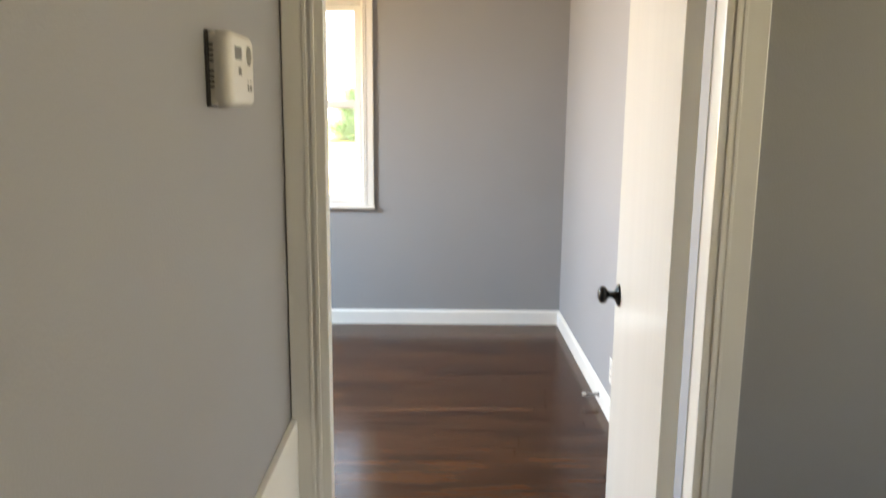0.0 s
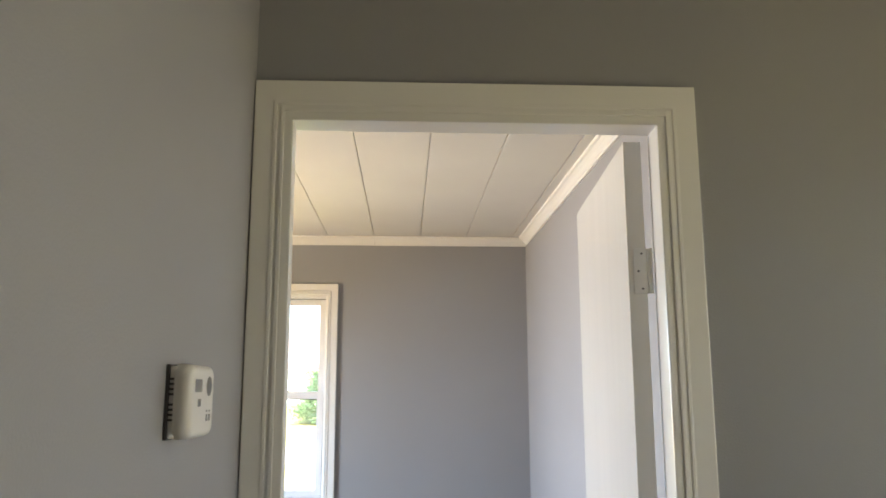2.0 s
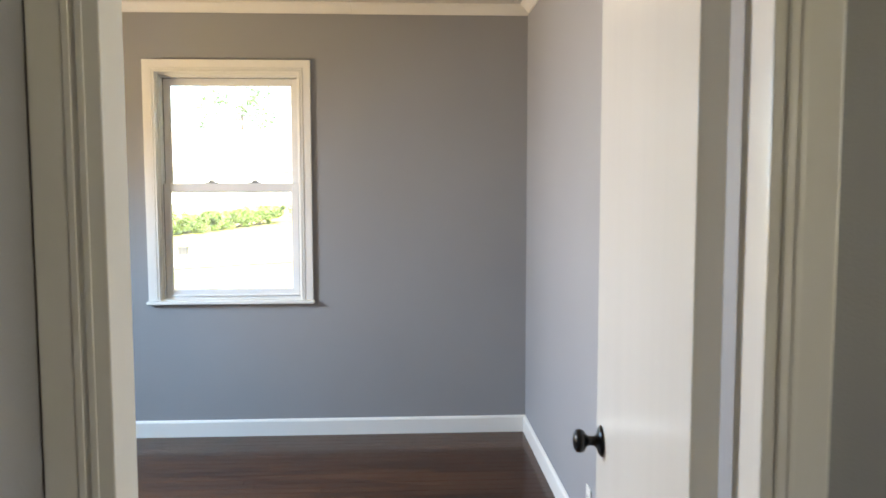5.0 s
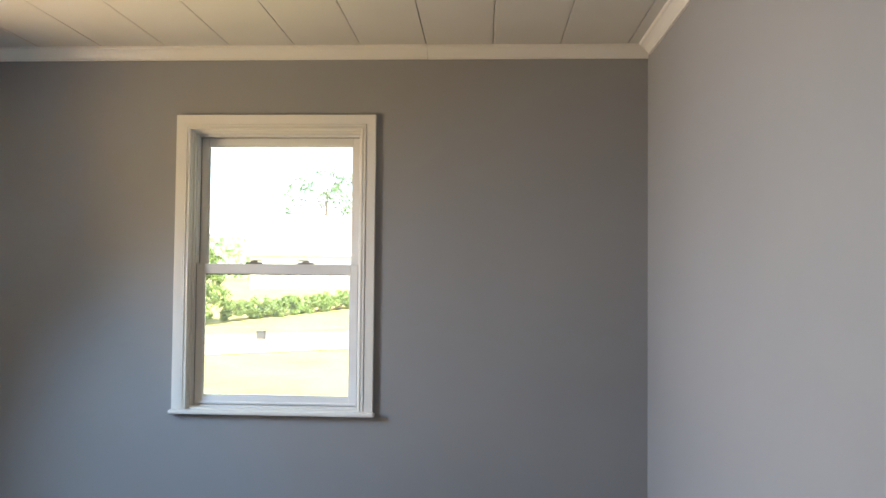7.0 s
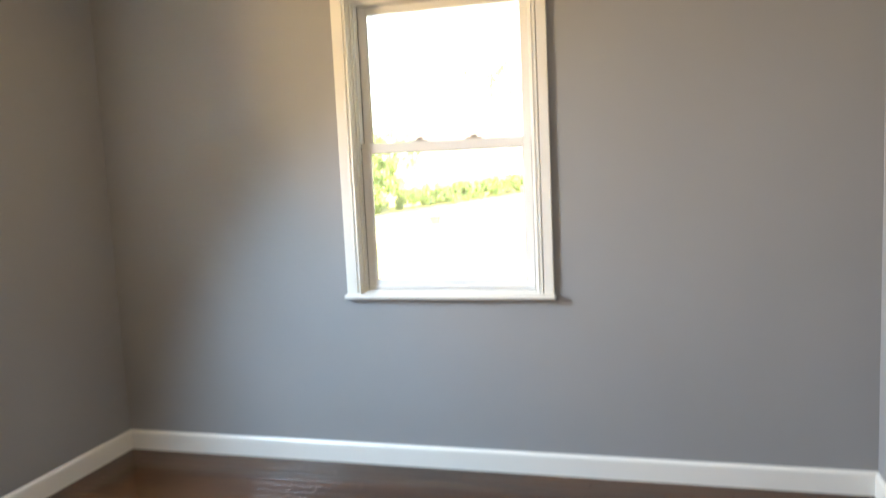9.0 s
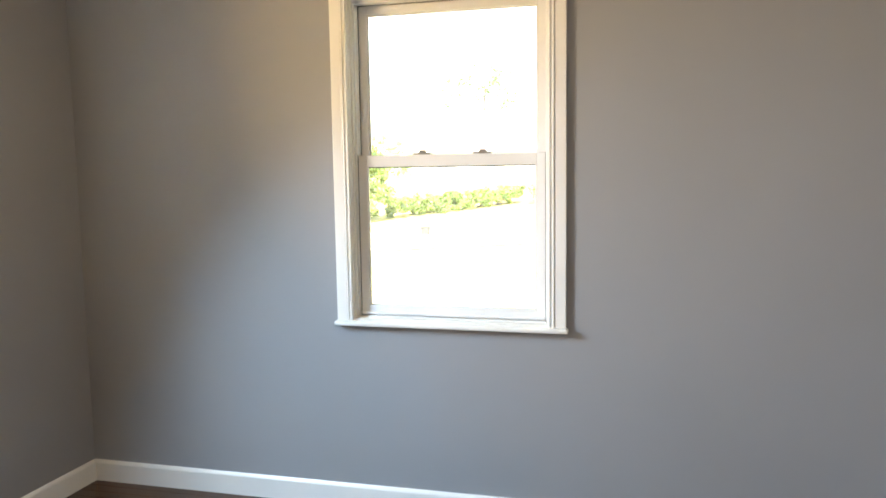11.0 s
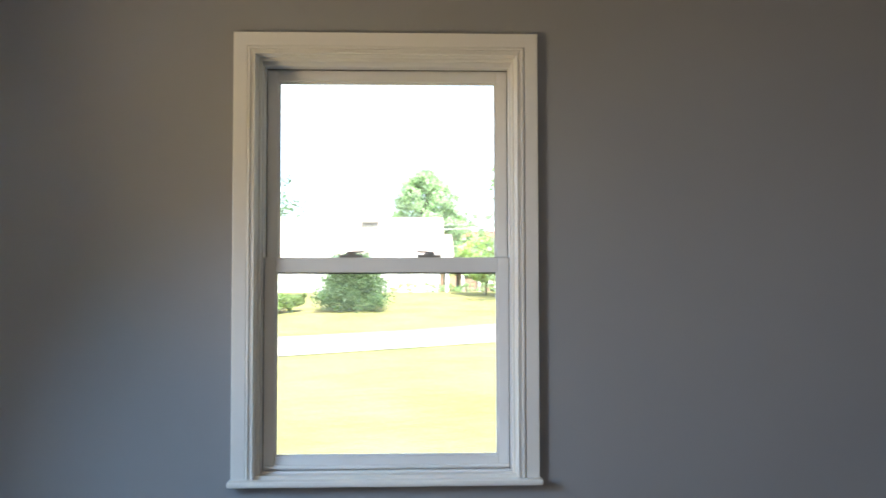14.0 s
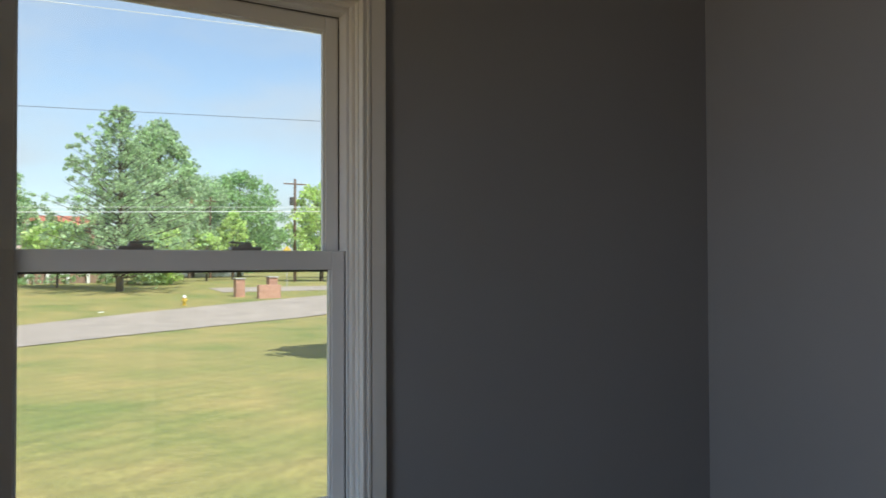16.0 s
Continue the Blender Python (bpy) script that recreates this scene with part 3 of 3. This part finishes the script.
def tree(x, y, top, r, material, label, seed, cone=0.5, low=0.22, clumps=90, n_each=70, leaf=0.34, gap=1.0):
    """A tapered trunk, limbs and a crown of leaf clumps. cone: 0 round, 1 pointed."""
    z0 = ground_z(x, y) - 0.05
    h = top - z0
    rng = np.random.default_rng(seed)
    t = empty("tree", (x, y, z0), label, "tree", "trees outside")
    cs, rs = [], []
    for i in range(clumps):
        u = rng.uniform(0, 1) ** 0.85
        prof_cone = (1 - u) ** 0.9 * min(1, 0.6 + u * 6)
        prof_round = math.sqrt(max(0.02, 1 - (2 * u - 1) ** 2))
        pr = r * (cone * prof_cone + (1 - cone) * prof_round) * rng.uniform(0.8, 1.12)
        ang = rng.uniform(0, 2 * math.pi)
        rad = pr * math.sqrt(rng.uniform(0.08, 1))
        cs.append((rad * math.cos(ang), rad * math.sin(ang), h * (low + (1 - low) * u * 0.97)))
        rs.append(r * rng.uniform(0.15, 0.27) * gap * (1 - 0.45 * cone * u))
    tr = bmesh.new()
    add_cyl(tr, (0, 0, 0), (0, 0, h * 0.35), h * 0.022, h * 0.016, 10)
    add_cyl(tr, (0, 0, h * 0.35), (0.05, 0, h * 0.85), h * 0.016, h * 0.004, 8)
    part("trunk", tr, BARK, t)
    lb = bmesh.new()
    for c in cs[::4]:
        add_cyl(lb, (0, 0, max(h * low * 0.8, c[2] * 0.7)), c, h * 0.006, h * 0.0015, 5)
    part("limb", lb, BARK, t)
    leaf_mesh("crown", cs, rs, n_each, leaf, material, t, seed)
    return t


def layered_tree(x, y, top, r, material, label, seed, low=0.10, limbs=120, per=7, n_each=26, leaf=0.22):
    """A straight trunk with rising limbs that shorten towards a pointed top; leaf clumps sit along each limb."""
    z0 = ground_z(x, y) - 0.05
    h = top - z0
    rng = np.random.default_rng(seed)
    t = empty("tree", (x, y, z0), label, "tree", "trees outside")
    tr = bmesh.new()
    add_cyl(tr, (0, 0, 0), (0.04, 0, h * 0.4), h * 0.020, h * 0.013, 10)
    add_cyl(tr, (0.04, 0, h * 0.4), (0, 0, h * 0.97), h * 0.013, h * 0.002, 8)
    part("trunk", tr, BARK, t)
    cs, rs, lb = [], [], bmesh.new()
    for i in range(limbs):
        u = (i + rng.uniform(0, 1)) / limbs
        ang = i * 2.399 + rng.uniform(-0.4, 0.4)
        reach = r * (1 - u) ** 0.95 * min(1.0, 0.70 + 2.0 * u) * rng.uniform(0.55, 1.18) + 0.35
        zs = h * (low + (0.985 - low) * u ** 1.02)
        rise = reach * (0.18 + 0.75 * u)
        tip = Vector((reach * math.cos(ang), reach * math.sin(ang), zs + rise - h * 0.03))
        root = Vector((0, 0, max(0.4, zs - h * 0.03)))
        add_cyl(lb, root, tip, h * 0.0050 * (1.1 - u), h * 0.0008, 5)
        for k in range(max(3, round(per * min(1.0, 1.5 * reach / r)))):
            f = 0.22 + 0.80 * rng.uniform(0, 1) ** 0.8
            spread = 0.10 * reach * (1.1 - 0.6 * f)
            p = root.lerp(tip, f) + Vector(rng.normal(size=3) * spread * np.array([1, 1, 0.55]))
            cs.append(tuple(p))
            rs.append((0.20 + 0.085 * r * (1.15 - f) * (1 - 0.8 * u)) * rng.uniform(0.7, 1.3))
    part("limb", lb, BARK, t)
    leaf_mesh("crown", cs, rs, n_each, leaf, material, t, seed)
    return t


def bush(x, y, w, d, h, material, label, seed, name="shrub", n=26, n_each=60, leaf=0.16, taper=0.0, group="shrubs outside", turn=0.0):
    z0 = ground_z(x, y) - 0.03
    rng = np.random.default_rng(seed)
    t = empty(name, (x, y, z0), label, "hedge" if name == "hedge" else "shrub", group)
    ct, sn = math.cos(radians(turn)), math.sin(radians(turn))
    cs, rs = [], []
    for i in range(n):
        u = rng.uniform(0, 1)
        k = 1 - taper * u
        p, q = rng.uniform(-.5, .5) * w * k, rng.uniform(-.5, .5) * d * k
        px, py = p * ct - q * sn, p * sn + q * ct
        cs.append((px, py, h * (0.12 + 0.8 * u) + ground_z(x + px, y + py) - ground_z(x, y)))
        rs.append(min(h, w, d) * rng.uniform(0.18, 0.28))
    for c in cs[::8]:
        part("stem", add_cyl(bmesh.new(), (c[0] * .5, c[1] * .5, 0), c, 0.03, 0.01, 5), BARK, t)
    leaf_mesh("foliage", cs, rs, n_each, leaf, material, t, seed)
    return t


layered_tree(8.1, 60, 13.6, 7.2, LEAF, "tall cone-shaped leafy tree on the lawn", 3, limbs=170, per=9, n_each=26, leaf=0.19)
tree(14.2, 76, 15.4, 4.6, LEAF, "dark green tree behind a larger one", 4, cone=0.3, low=0.12, clumps=170, n_each=90)
tree(-0.7, 86, 13.5, 6.0, LEAF, "dense rounded tree behind a white house", 5, cone=0.5, low=0.15, clumps=330, n_each=80, leaf=0.30, gap=0.75)
tree(22.5, 96, 12.6, 6.6, LEAF, "broad green tree in the distance", 6, cone=0.1, low=0.1, clumps=190, n_each=90)
tree(29.0, 98, 13.2, 6.6, LEAF3, "broad dark green tree in the distance", 7, cone=0.1, low=0.1, clumps=190, n_each=90)
tree(18.6, 75, 4.6, 1.9, LEAF2, "small yellow-green ornamental tree", 8, cone=0.1, clumps=50)
tree(28.6, 70, 9.6, 4.0, LEAF2, "yellow-green tree beside the street", 9, cone=0.2)
tree(21.4, 93, 9.9, 1.9, AUTUMN, "small orange-brown tree among green ones", 17, cone=0.2, clumps=40, n_each=60)
tree(22.4, 79, 7.0, 2.1, LEAF2, "rounded yellow-green tree by the street", 18, cone=0.15, low=0.2, clumps=90, n_each=60, leaf=0.24)
tree(36.5, 84, 9.0, 5.0, LEAF, "green tree far along the street", 10, cone=0.1)
tree(-19.6, 88, 13.8, 6.2, LEAF4, "open crowned tree behind a house", 11, cone=0.1, clumps=60, n_each=45, gap=0.8)
tree(3.6, 98, 9.0, 4.2, LEAF3, "green tree behind the lawn", 12, cone=0.2, clumps=60)
tree(4.5, 66, 4.6, 2.9, LEAF2, "low yellow-green leafy garden tree", 13, cone=0.1, low=0.30, clumps=90)
tree(12.5, 68, 4.4, 3.2, LEAF2, "low spreading yellow-green tree", 14, cone=0.1, low=0.05, clumps=90)
# Stands out of view; added only to cast the shadow on the near lawn.
tree(10.3, 20.0, 5.6, 2.4, LEAF, "unseen tree added to shade the near lawn", 15, cone=0.1, low=0.35)
tree(-16.9, 39.8, 2.9, 2.0, LEAF5, "large bright green bush beside a hedge", 16, cone=0.1, low=0.05, clumps=70, leaf=0.22)

bush(-12.7, 46.4, 11.6, 1.3, 1.25, LEAF5, "long clipped green hedge", 21, "hedge", 190, 120, 0.13, turn=58)
bush(-6.0, 51.5, 5.0, 4.4, 3.9, LEAF4, "large cone-shaped evergreen shrub", 22, "shrub", 170, 130, 0.15, taper=0.62)
for i, (sx, m) in enumerate(((-3.6, LEAF2), (-2.0, LEAF2), (-0.6, LEAF), (0.6, LEAF), (2.0, LEAF3), (3.2, LEAF), (4.6, LEAF), (6.0, LEAF3))):
    bush(sx, 71.2, 1.2, 0.9, 0.95, m, "small rounded foundation shrub", 30 + i, n=12, n_each=50, leaf=0.12)
bush(10.5, 70, 6.0, 1.4, 1.5, LEAF3, "low dark green hedge", 44, "hedge", 50, 60, 0.16)

# far woods
rng = np.random.default_rng(77)
wc = [(rng.uniform(-120, 170), rng.uniform(135, 175), rng.uniform(0.5, 8.2)) for i in range(700)]
tagged(leaf_mesh("far_woods", wc, [2.6] * len(wc), 45, 1.1, LEAF, None, 78), "distant green tree line", "woods", kind="stuff")


def gable_house(x0, x1, y0, y1, eave, ridge, wall_m, roof_m, label, windows=(), base=-0.3, name="house"):
    hs = empty(name, ((x0 + x1) / 2, y0, base), label, "house", "houses outside")
    cx = (x0 + x1) / 2
    wl = box(x0 - cx, x1 - cx, 0, y1 - y0, 0, eave - base)
    w = part("wall", wl, wall_m, hs)
    r = bmesh.new()
    ov, e, g, ym = 0.5, eave - base - 0.1, ridge - base, (y1 - y0) / 2
    pr = [(-ov, e), (-ov, e + 0.22), (ym, g), (y1 - y0 + ov, e + 0.22), (y1 - y0 + ov, e)]
    a = [r.verts.new((x0 - cx - ov, p[0], p[1])) for p in pr]
    inset = 0.05
    b = [r.verts.new((x1 - cx + ov - (inset if i == 2 else 0), p[0], p[1])) for i, p in enumerate(pr)]
    n = len(pr)
    for i in range(n):
        r.faces.new((a[i], a[(i + 1) % n], b[(i + 1) % n], b[i]))
    r.faces.new(a)
    r.faces.new(list(reversed(b)))
    bmesh.ops.recalc_face_normals(r, faces=r.faces)
    part("roof", r, roof_m, hs)
    part("fascia", box(x0 - cx - ov, x1 - cx + ov, -ov - 0.06, -ov - 0.004, e - 0.02, e + 0.2), SIDING, hs)
    for wx in windows:
        fr = bmesh.new()
        for q in ((-.6, -.5, 0, 1.5), (.5, .6, 0, 1.5), (-.5, .5, 1.4, 1.5), (-.5, .5, 0, .1), (-.5, .5, .72, .78)):
            add_box(fr, wx - cx + q[0], wx - cx + q[1], -0.08, -0.004, 0.9 + q[2], 0.9 + q[3])
        wf = part("window", fr, SIDING, hs)
        part("pane", box(wx - cx - .5, wx - cx + .5, -0.03, -0.005, 1.0, 2.3), SKYGLASS, wf)
    return hs


gable_house(-24, 0.6, 72.5, 82, 3.2, 7.4, SIDING, ROOF, "white house with a large pale roof", (-20, -16, -11, -7, -3))
gable_house(1.15, 1.5, 73.2, 80.5, 3.0, 5.6, SIDING, ROOF, "white gabled house wing with a pale roof", (), name="house_wing")
porch = gable_house(2.6, 9.6, 74, 80, 2.1, 3.2, TANBRICK, ROOF, "low tan brick garage wing with white porch posts", (5.2,), name="garage")
for i in range(5):
    part("porch_post", box(-3.35 + i * 1.62, -3.10 + i * 1.62, -0.42, -0.20, 0, 2.35, bevel=0.02), SIDING, porch)
vent = bmesh.new()
for vx in (-6.9, -6.35, -5.8):
    add_box(vent, vx - 0.24, vx + 0.24, 75.5, 76.0, 6.0, 6.75, bevel=0.05)
add_box(vent, -7.2, -5.5, 75.35, 76.1, 6.7, 6.82, bevel=0.03)
tagged(part("roof_vent", vent, ROOFVENT), "pale grey louvred vent on a pale roof", "roof vent")
gable_house(2.0, 13.5, 112, 120, 6.7, 8.2, BRICK, REDROOF, "distant brick house with a red roof", (5, 9))
gable_house(24.5, 31.5, 104, 112, 4.4, 6.2, SIDING, ROOF, "distant white house with a pale roof", (27,))


def pole(x, y, top, label, arm=True):
    z0 = ground_z(x, y) - 0.1
    p = empty("utility_pole", (x, y, z0), label, "pole", "utility poles")
    part("post", add_cyl(bmesh.new(), (0, 0, 0), (0, 0, top - z0), 0.16, 0.11, 10), POLE, p)
    if arm:
        part("crossarm", box(-1.2, 1.2, -0.17, -0.11, top - z0 - 0.6, top - z0 - 0.46), POLE, p)
        for ix in (-1.1, -0.4, 0.4, 1.1):
            part("insulator", add_cyl(bmesh.new(), (ix, -0.14, top - z0 - 0.46), (ix, -0.14, top - z0 - 0.28), 0.05, 0.03, 8), SIDING, p)
    return p


pole(25.8, 70, 9.8, "weathered wooden utility pole with crossarm")
tf = part("transformer", lathe(bmesh.new(), [(0.2, 0), (0.24, 0.05), (0.24, 0.7), (0.18, 0.8)], Matrix.Translation((25.45, 69.9, 7.2)), 14), GREYBOX)
tagged(tf, "grey transformer can on a pole", "transformer")
pole(23.6, 92, 9.6, "weathered wooden utility pole behind the trees")
pole(25.8, 100, 10.3, "weathered wooden utility pole far off")
pole(-34, 51, 6.5, "weathered wooden utility pole beside the street")
pole(62, 42, 17.9, "tall weathered wooden utility pole", False)
pole(-46, 40, 12.5, "tall weathered wooden utility pole", False)


def wire(p, q, sag, label, r=0.03, material=None):
    p, q = Vector(p), Vector(q)
    bm = bmesh.new()
    pts = [p.lerp(q, i / 24) - Vector((0, 0, 4 * sag * (i / 24) * (1 - i / 24))) for i in range(25)]
    for a, b in zip(pts, pts[1:]):
        add_cyl(bm, a, b, r, r, 5)
    return tagged(part("cable", bm, material or WIRE), label, "cable", "overhead cables")


wire((62, 42.2, 6.35), (-34, 50.8, 3.45), 0.1, "pale overhead cable between poles", 0.022)
wire((62, 42.2, 6.65), (-34, 50.8, 3.72), 0.1, "pale overhead cable between poles", 0.011)
wire((25.8, 70, 7.0), (25.8, 100, 7.4), 0.2, "pale overhead cable between poles")
wire((62, 42, 12.4), (-46, 40, 6.9), 0.1, "thin dark overhead cable across the lawn", 0.014, GREYBOX)

wire((62, 42, 17.5), (-46, 40, 12.3), 0.1, "thin pale overhead cable high above the lawn", 0.018)

# brick entrance sign
sg = empty("brick_sign", (16.15, 51.8, ground_z(16.15, 51.8)), "low orange brick entrance wall with pillars", "sign")
for (a, b, c, d, e) in ((-1.40, -0.75, 1.2, 1.85, 1.35), (0.80, 1.45, 0.5, 1.15, 1.45)):
    pl = part("pillar", box(a, b, c, d, -0.1, e, bevel=0.02), BRICK, sg)
    part("cap", box(a - .06, b + .06, c - .06, d + .06, e, e + 0.08, bevel=0.01), CURB, pl)
part("low_wall", box(-0.25, 1.35, -0.4, 0.1, -0.1, 0.95, bevel=0.02), BRICK, sg)

# warning sign beside the street
ws = empty("road_sign", (21.2, 60, ground_z(21.2, 60)), "yellow diamond road sign on a metal post", "sign")
part("post", add_cyl(bmesh.new(), (0, 0, -0.1), (0, 0, 3.2), 0.03, 0.03, 8), CURB, ws)
plate = bmesh.new()
add_box(plate, -0.30, 0.30, -0.05, -0.035, -0.30, 0.30, bevel=0.004)
bmesh.ops.rotate(plate, verts=plate.verts, cent=(0, 0, 0), matrix=Matrix.Rotation(radians(45), 3, 'Y'))
bmesh.ops.translate(plate, verts=plate.verts, vec=(0, 0, 3.1))
part("plate", plate, YELLOW, ws)

# hydrant
hy = empty("fire_hydrant", (10.05, 48.5, ground_z(10, 48.5)), "yellow fire hydrant beside the street", "hydrant")
part("barrel", lathe(bmesh.new(), [(0.16, 0), (0.16, 0.04), (0.11, 0.06), (0.11, 0.44), (0.14, 0.45), (0.14, 0.48)], Matrix(), 16), YELLOW, hy)
part("bonnet", lathe(bmesh.new(), [(0.13, 0.48), (0.11, 0.56), (0.06, 0.62), (0.03, 0.63), (0.03, 0.68)], Matrix(), 16), SIDING, hy)
for sx in (-1, 1):
    part("outlet", add_cyl(bmesh.new(), (0.09 * sx, 0, 0.34), (0.20 * sx, 0, 0.34), 0.06, 0.06, 10), YELLOW, hy)
part("front_outlet", add_cyl(bmesh.new(), (0, -0.09, 0.30), (0, -0.2, 0.30), 0.075, 0.075, 10), YELLOW, hy)
tagged(part("paper_litter", box(4.65, 4.98, 45.9, 46.1, ground_z(4.8, 46) - 0.005, ground_z(4.8, 46) + 0.03, bevel=0.01), SIDING), "scrap of white paper on the lawn", "litter")
ub = empty("utility_box", (-10.6, 30.6, G0), "small grey utility box on the lawn", "utility box")
part("cabinet", box(-.19, .19, -.14, .14, -0.05, 0.36, bevel=0.02), GREYBOX, ub)
part("lid", box(-.21, .21, -.16, .16, 0.36, 0.40, bevel=0.01), GREYBOX, ub)

# ---------- floor boards ----------
tagged(part("floor_hall", box(HL, HR, HB, NEAR, -0.3, 0.0), WOOD), "dark stained hall floor", "floor", kind="structure")
floor = tagged(part("floor", box(LX, 0, NEAR, 0, -0.3, -0.012), SUBFLOOR), "dark stained oak strip floor", "floor", kind="structure")
BW = 0.0572
board_meshes = {}


def board_mesh(length):
    key = round(length, 2)
    if key not in board_meshes:
        c, g, hw, hl = 0.0012, 0.0003, BW / 2, key / 2
        vs = []
        for z, ins in ((-0.012, g), (-0.001, g), (0.0, c)):
            vs += [(-hl + ins, -hw + ins, z), (hl - ins, -hw + ins, z), (hl - ins, hw - ins, z), (-hl + ins, hw - ins, z)]
        fs = [(0, 3, 2, 1), (8, 9, 10, 11)]
        for k in (0, 4):
            for i in range(4):
                j = (i + 1) % 4
                fs.append((k + i, k + j, k + 4 + j, k + 4 + i))
        me = bpy.data.meshes.new("floor_board")
        me.from_pydata(vs, [], fs)
        me.materials.append(WOOD)
        board_meshes[key] = me
    return board_meshes[key]


rb = random.Random(5)
y = -BW / 2
while y > NEAR - BW:
    x = LX - rb.uniform(0, 0.6)
    while x < 0:
        ln = rb.choice((0.55, 0.75, 0.95, 1.15, 1.4))
        a, b = max(x, LX), min(x + ln, 0.0)
        if 0 < -b < 0.12:
            b = 0.0
        if b - a > 0.03:
            o = new("floor_board", board_mesh(b - a))
            o.location = ((a + b) / 2, y, rb.uniform(-0.0003, 0.0))
            o.parent = floor
        x = b if b > x else x + ln
        if b == 0.0:
            break
    y -= BW

# floor register by the side wall
fv = empty("floor_register", (-3.12, -0.775, 0.001), "brown metal floor register with slots", "floor vent")
part("frame", add_box(add_box(add_box(box(-.052, -.040, -.155, .155, 0, .004), .040, .052, -.155, .155, 0, .004), -.04, .04, -.155, -.143, 0, .004), -.04, .04, .143, .155, 0, .004), BROWNM, fv)
part("well", box(-.04, .04, -.143, .143, -0.0006, 0.0004), GASKET, fv)
for i in range(19):
    yy = -0.135 + i * 0.015
    part("slat", box(-.04, .04, yy - .003, yy + .003, 0.0006, .0035), BROWNM, fv)

# spring door stop and low outlet on the side wall
ds = empty("door_stop", (-0.014, -1.37, 0.045), "small grey spring door stop on the baseboard", "door stop")
sp = bmesh.new()
for i in range(11):
    add_cyl(sp, (-0.004 - i * 0.0055, 0, 0), (-0.0075 - i * 0.0055, 0, 0), 0.0075 - i * 0.0002, 0.0075 - i * 0.0002, 10)
part("spring", sp, LOCK, ds)
part("base", add_cyl(bmesh.new(), (0, 0, 0), (-0.005, 0, 0), 0.012, 0.010, 12), LOCK, ds)
part("rubber_tip", add_cyl(bmesh.new(), (-0.063, 0, 0), (-0.080, 0, 0), 0.009, 0.008, 12), PLASTIC, ds)
ou = empty("wall_outlet", (-0.0005, -1.56, 0.225), "white plastic wall outlet above the baseboard", "outlet")
part("cover_plate", box(-0.006, 0, -0.035, 0.035, -0.057, 0.057, bevel=0.003), PLASTIC, ou)
for oz in (-0.02, 0.02):
    sk = part("socket", box(-0.0075, -0.0062, -0.016, 0.016, oz - .013, oz + .013, bevel=0.0005), PLASTIC, ou)
    for oy in (-0.006, 0.006):
        part("slot", box(-0.0079, -0.0074, oy - .001, oy + .001, oz - .004, oz + .005), GASKET, sk)
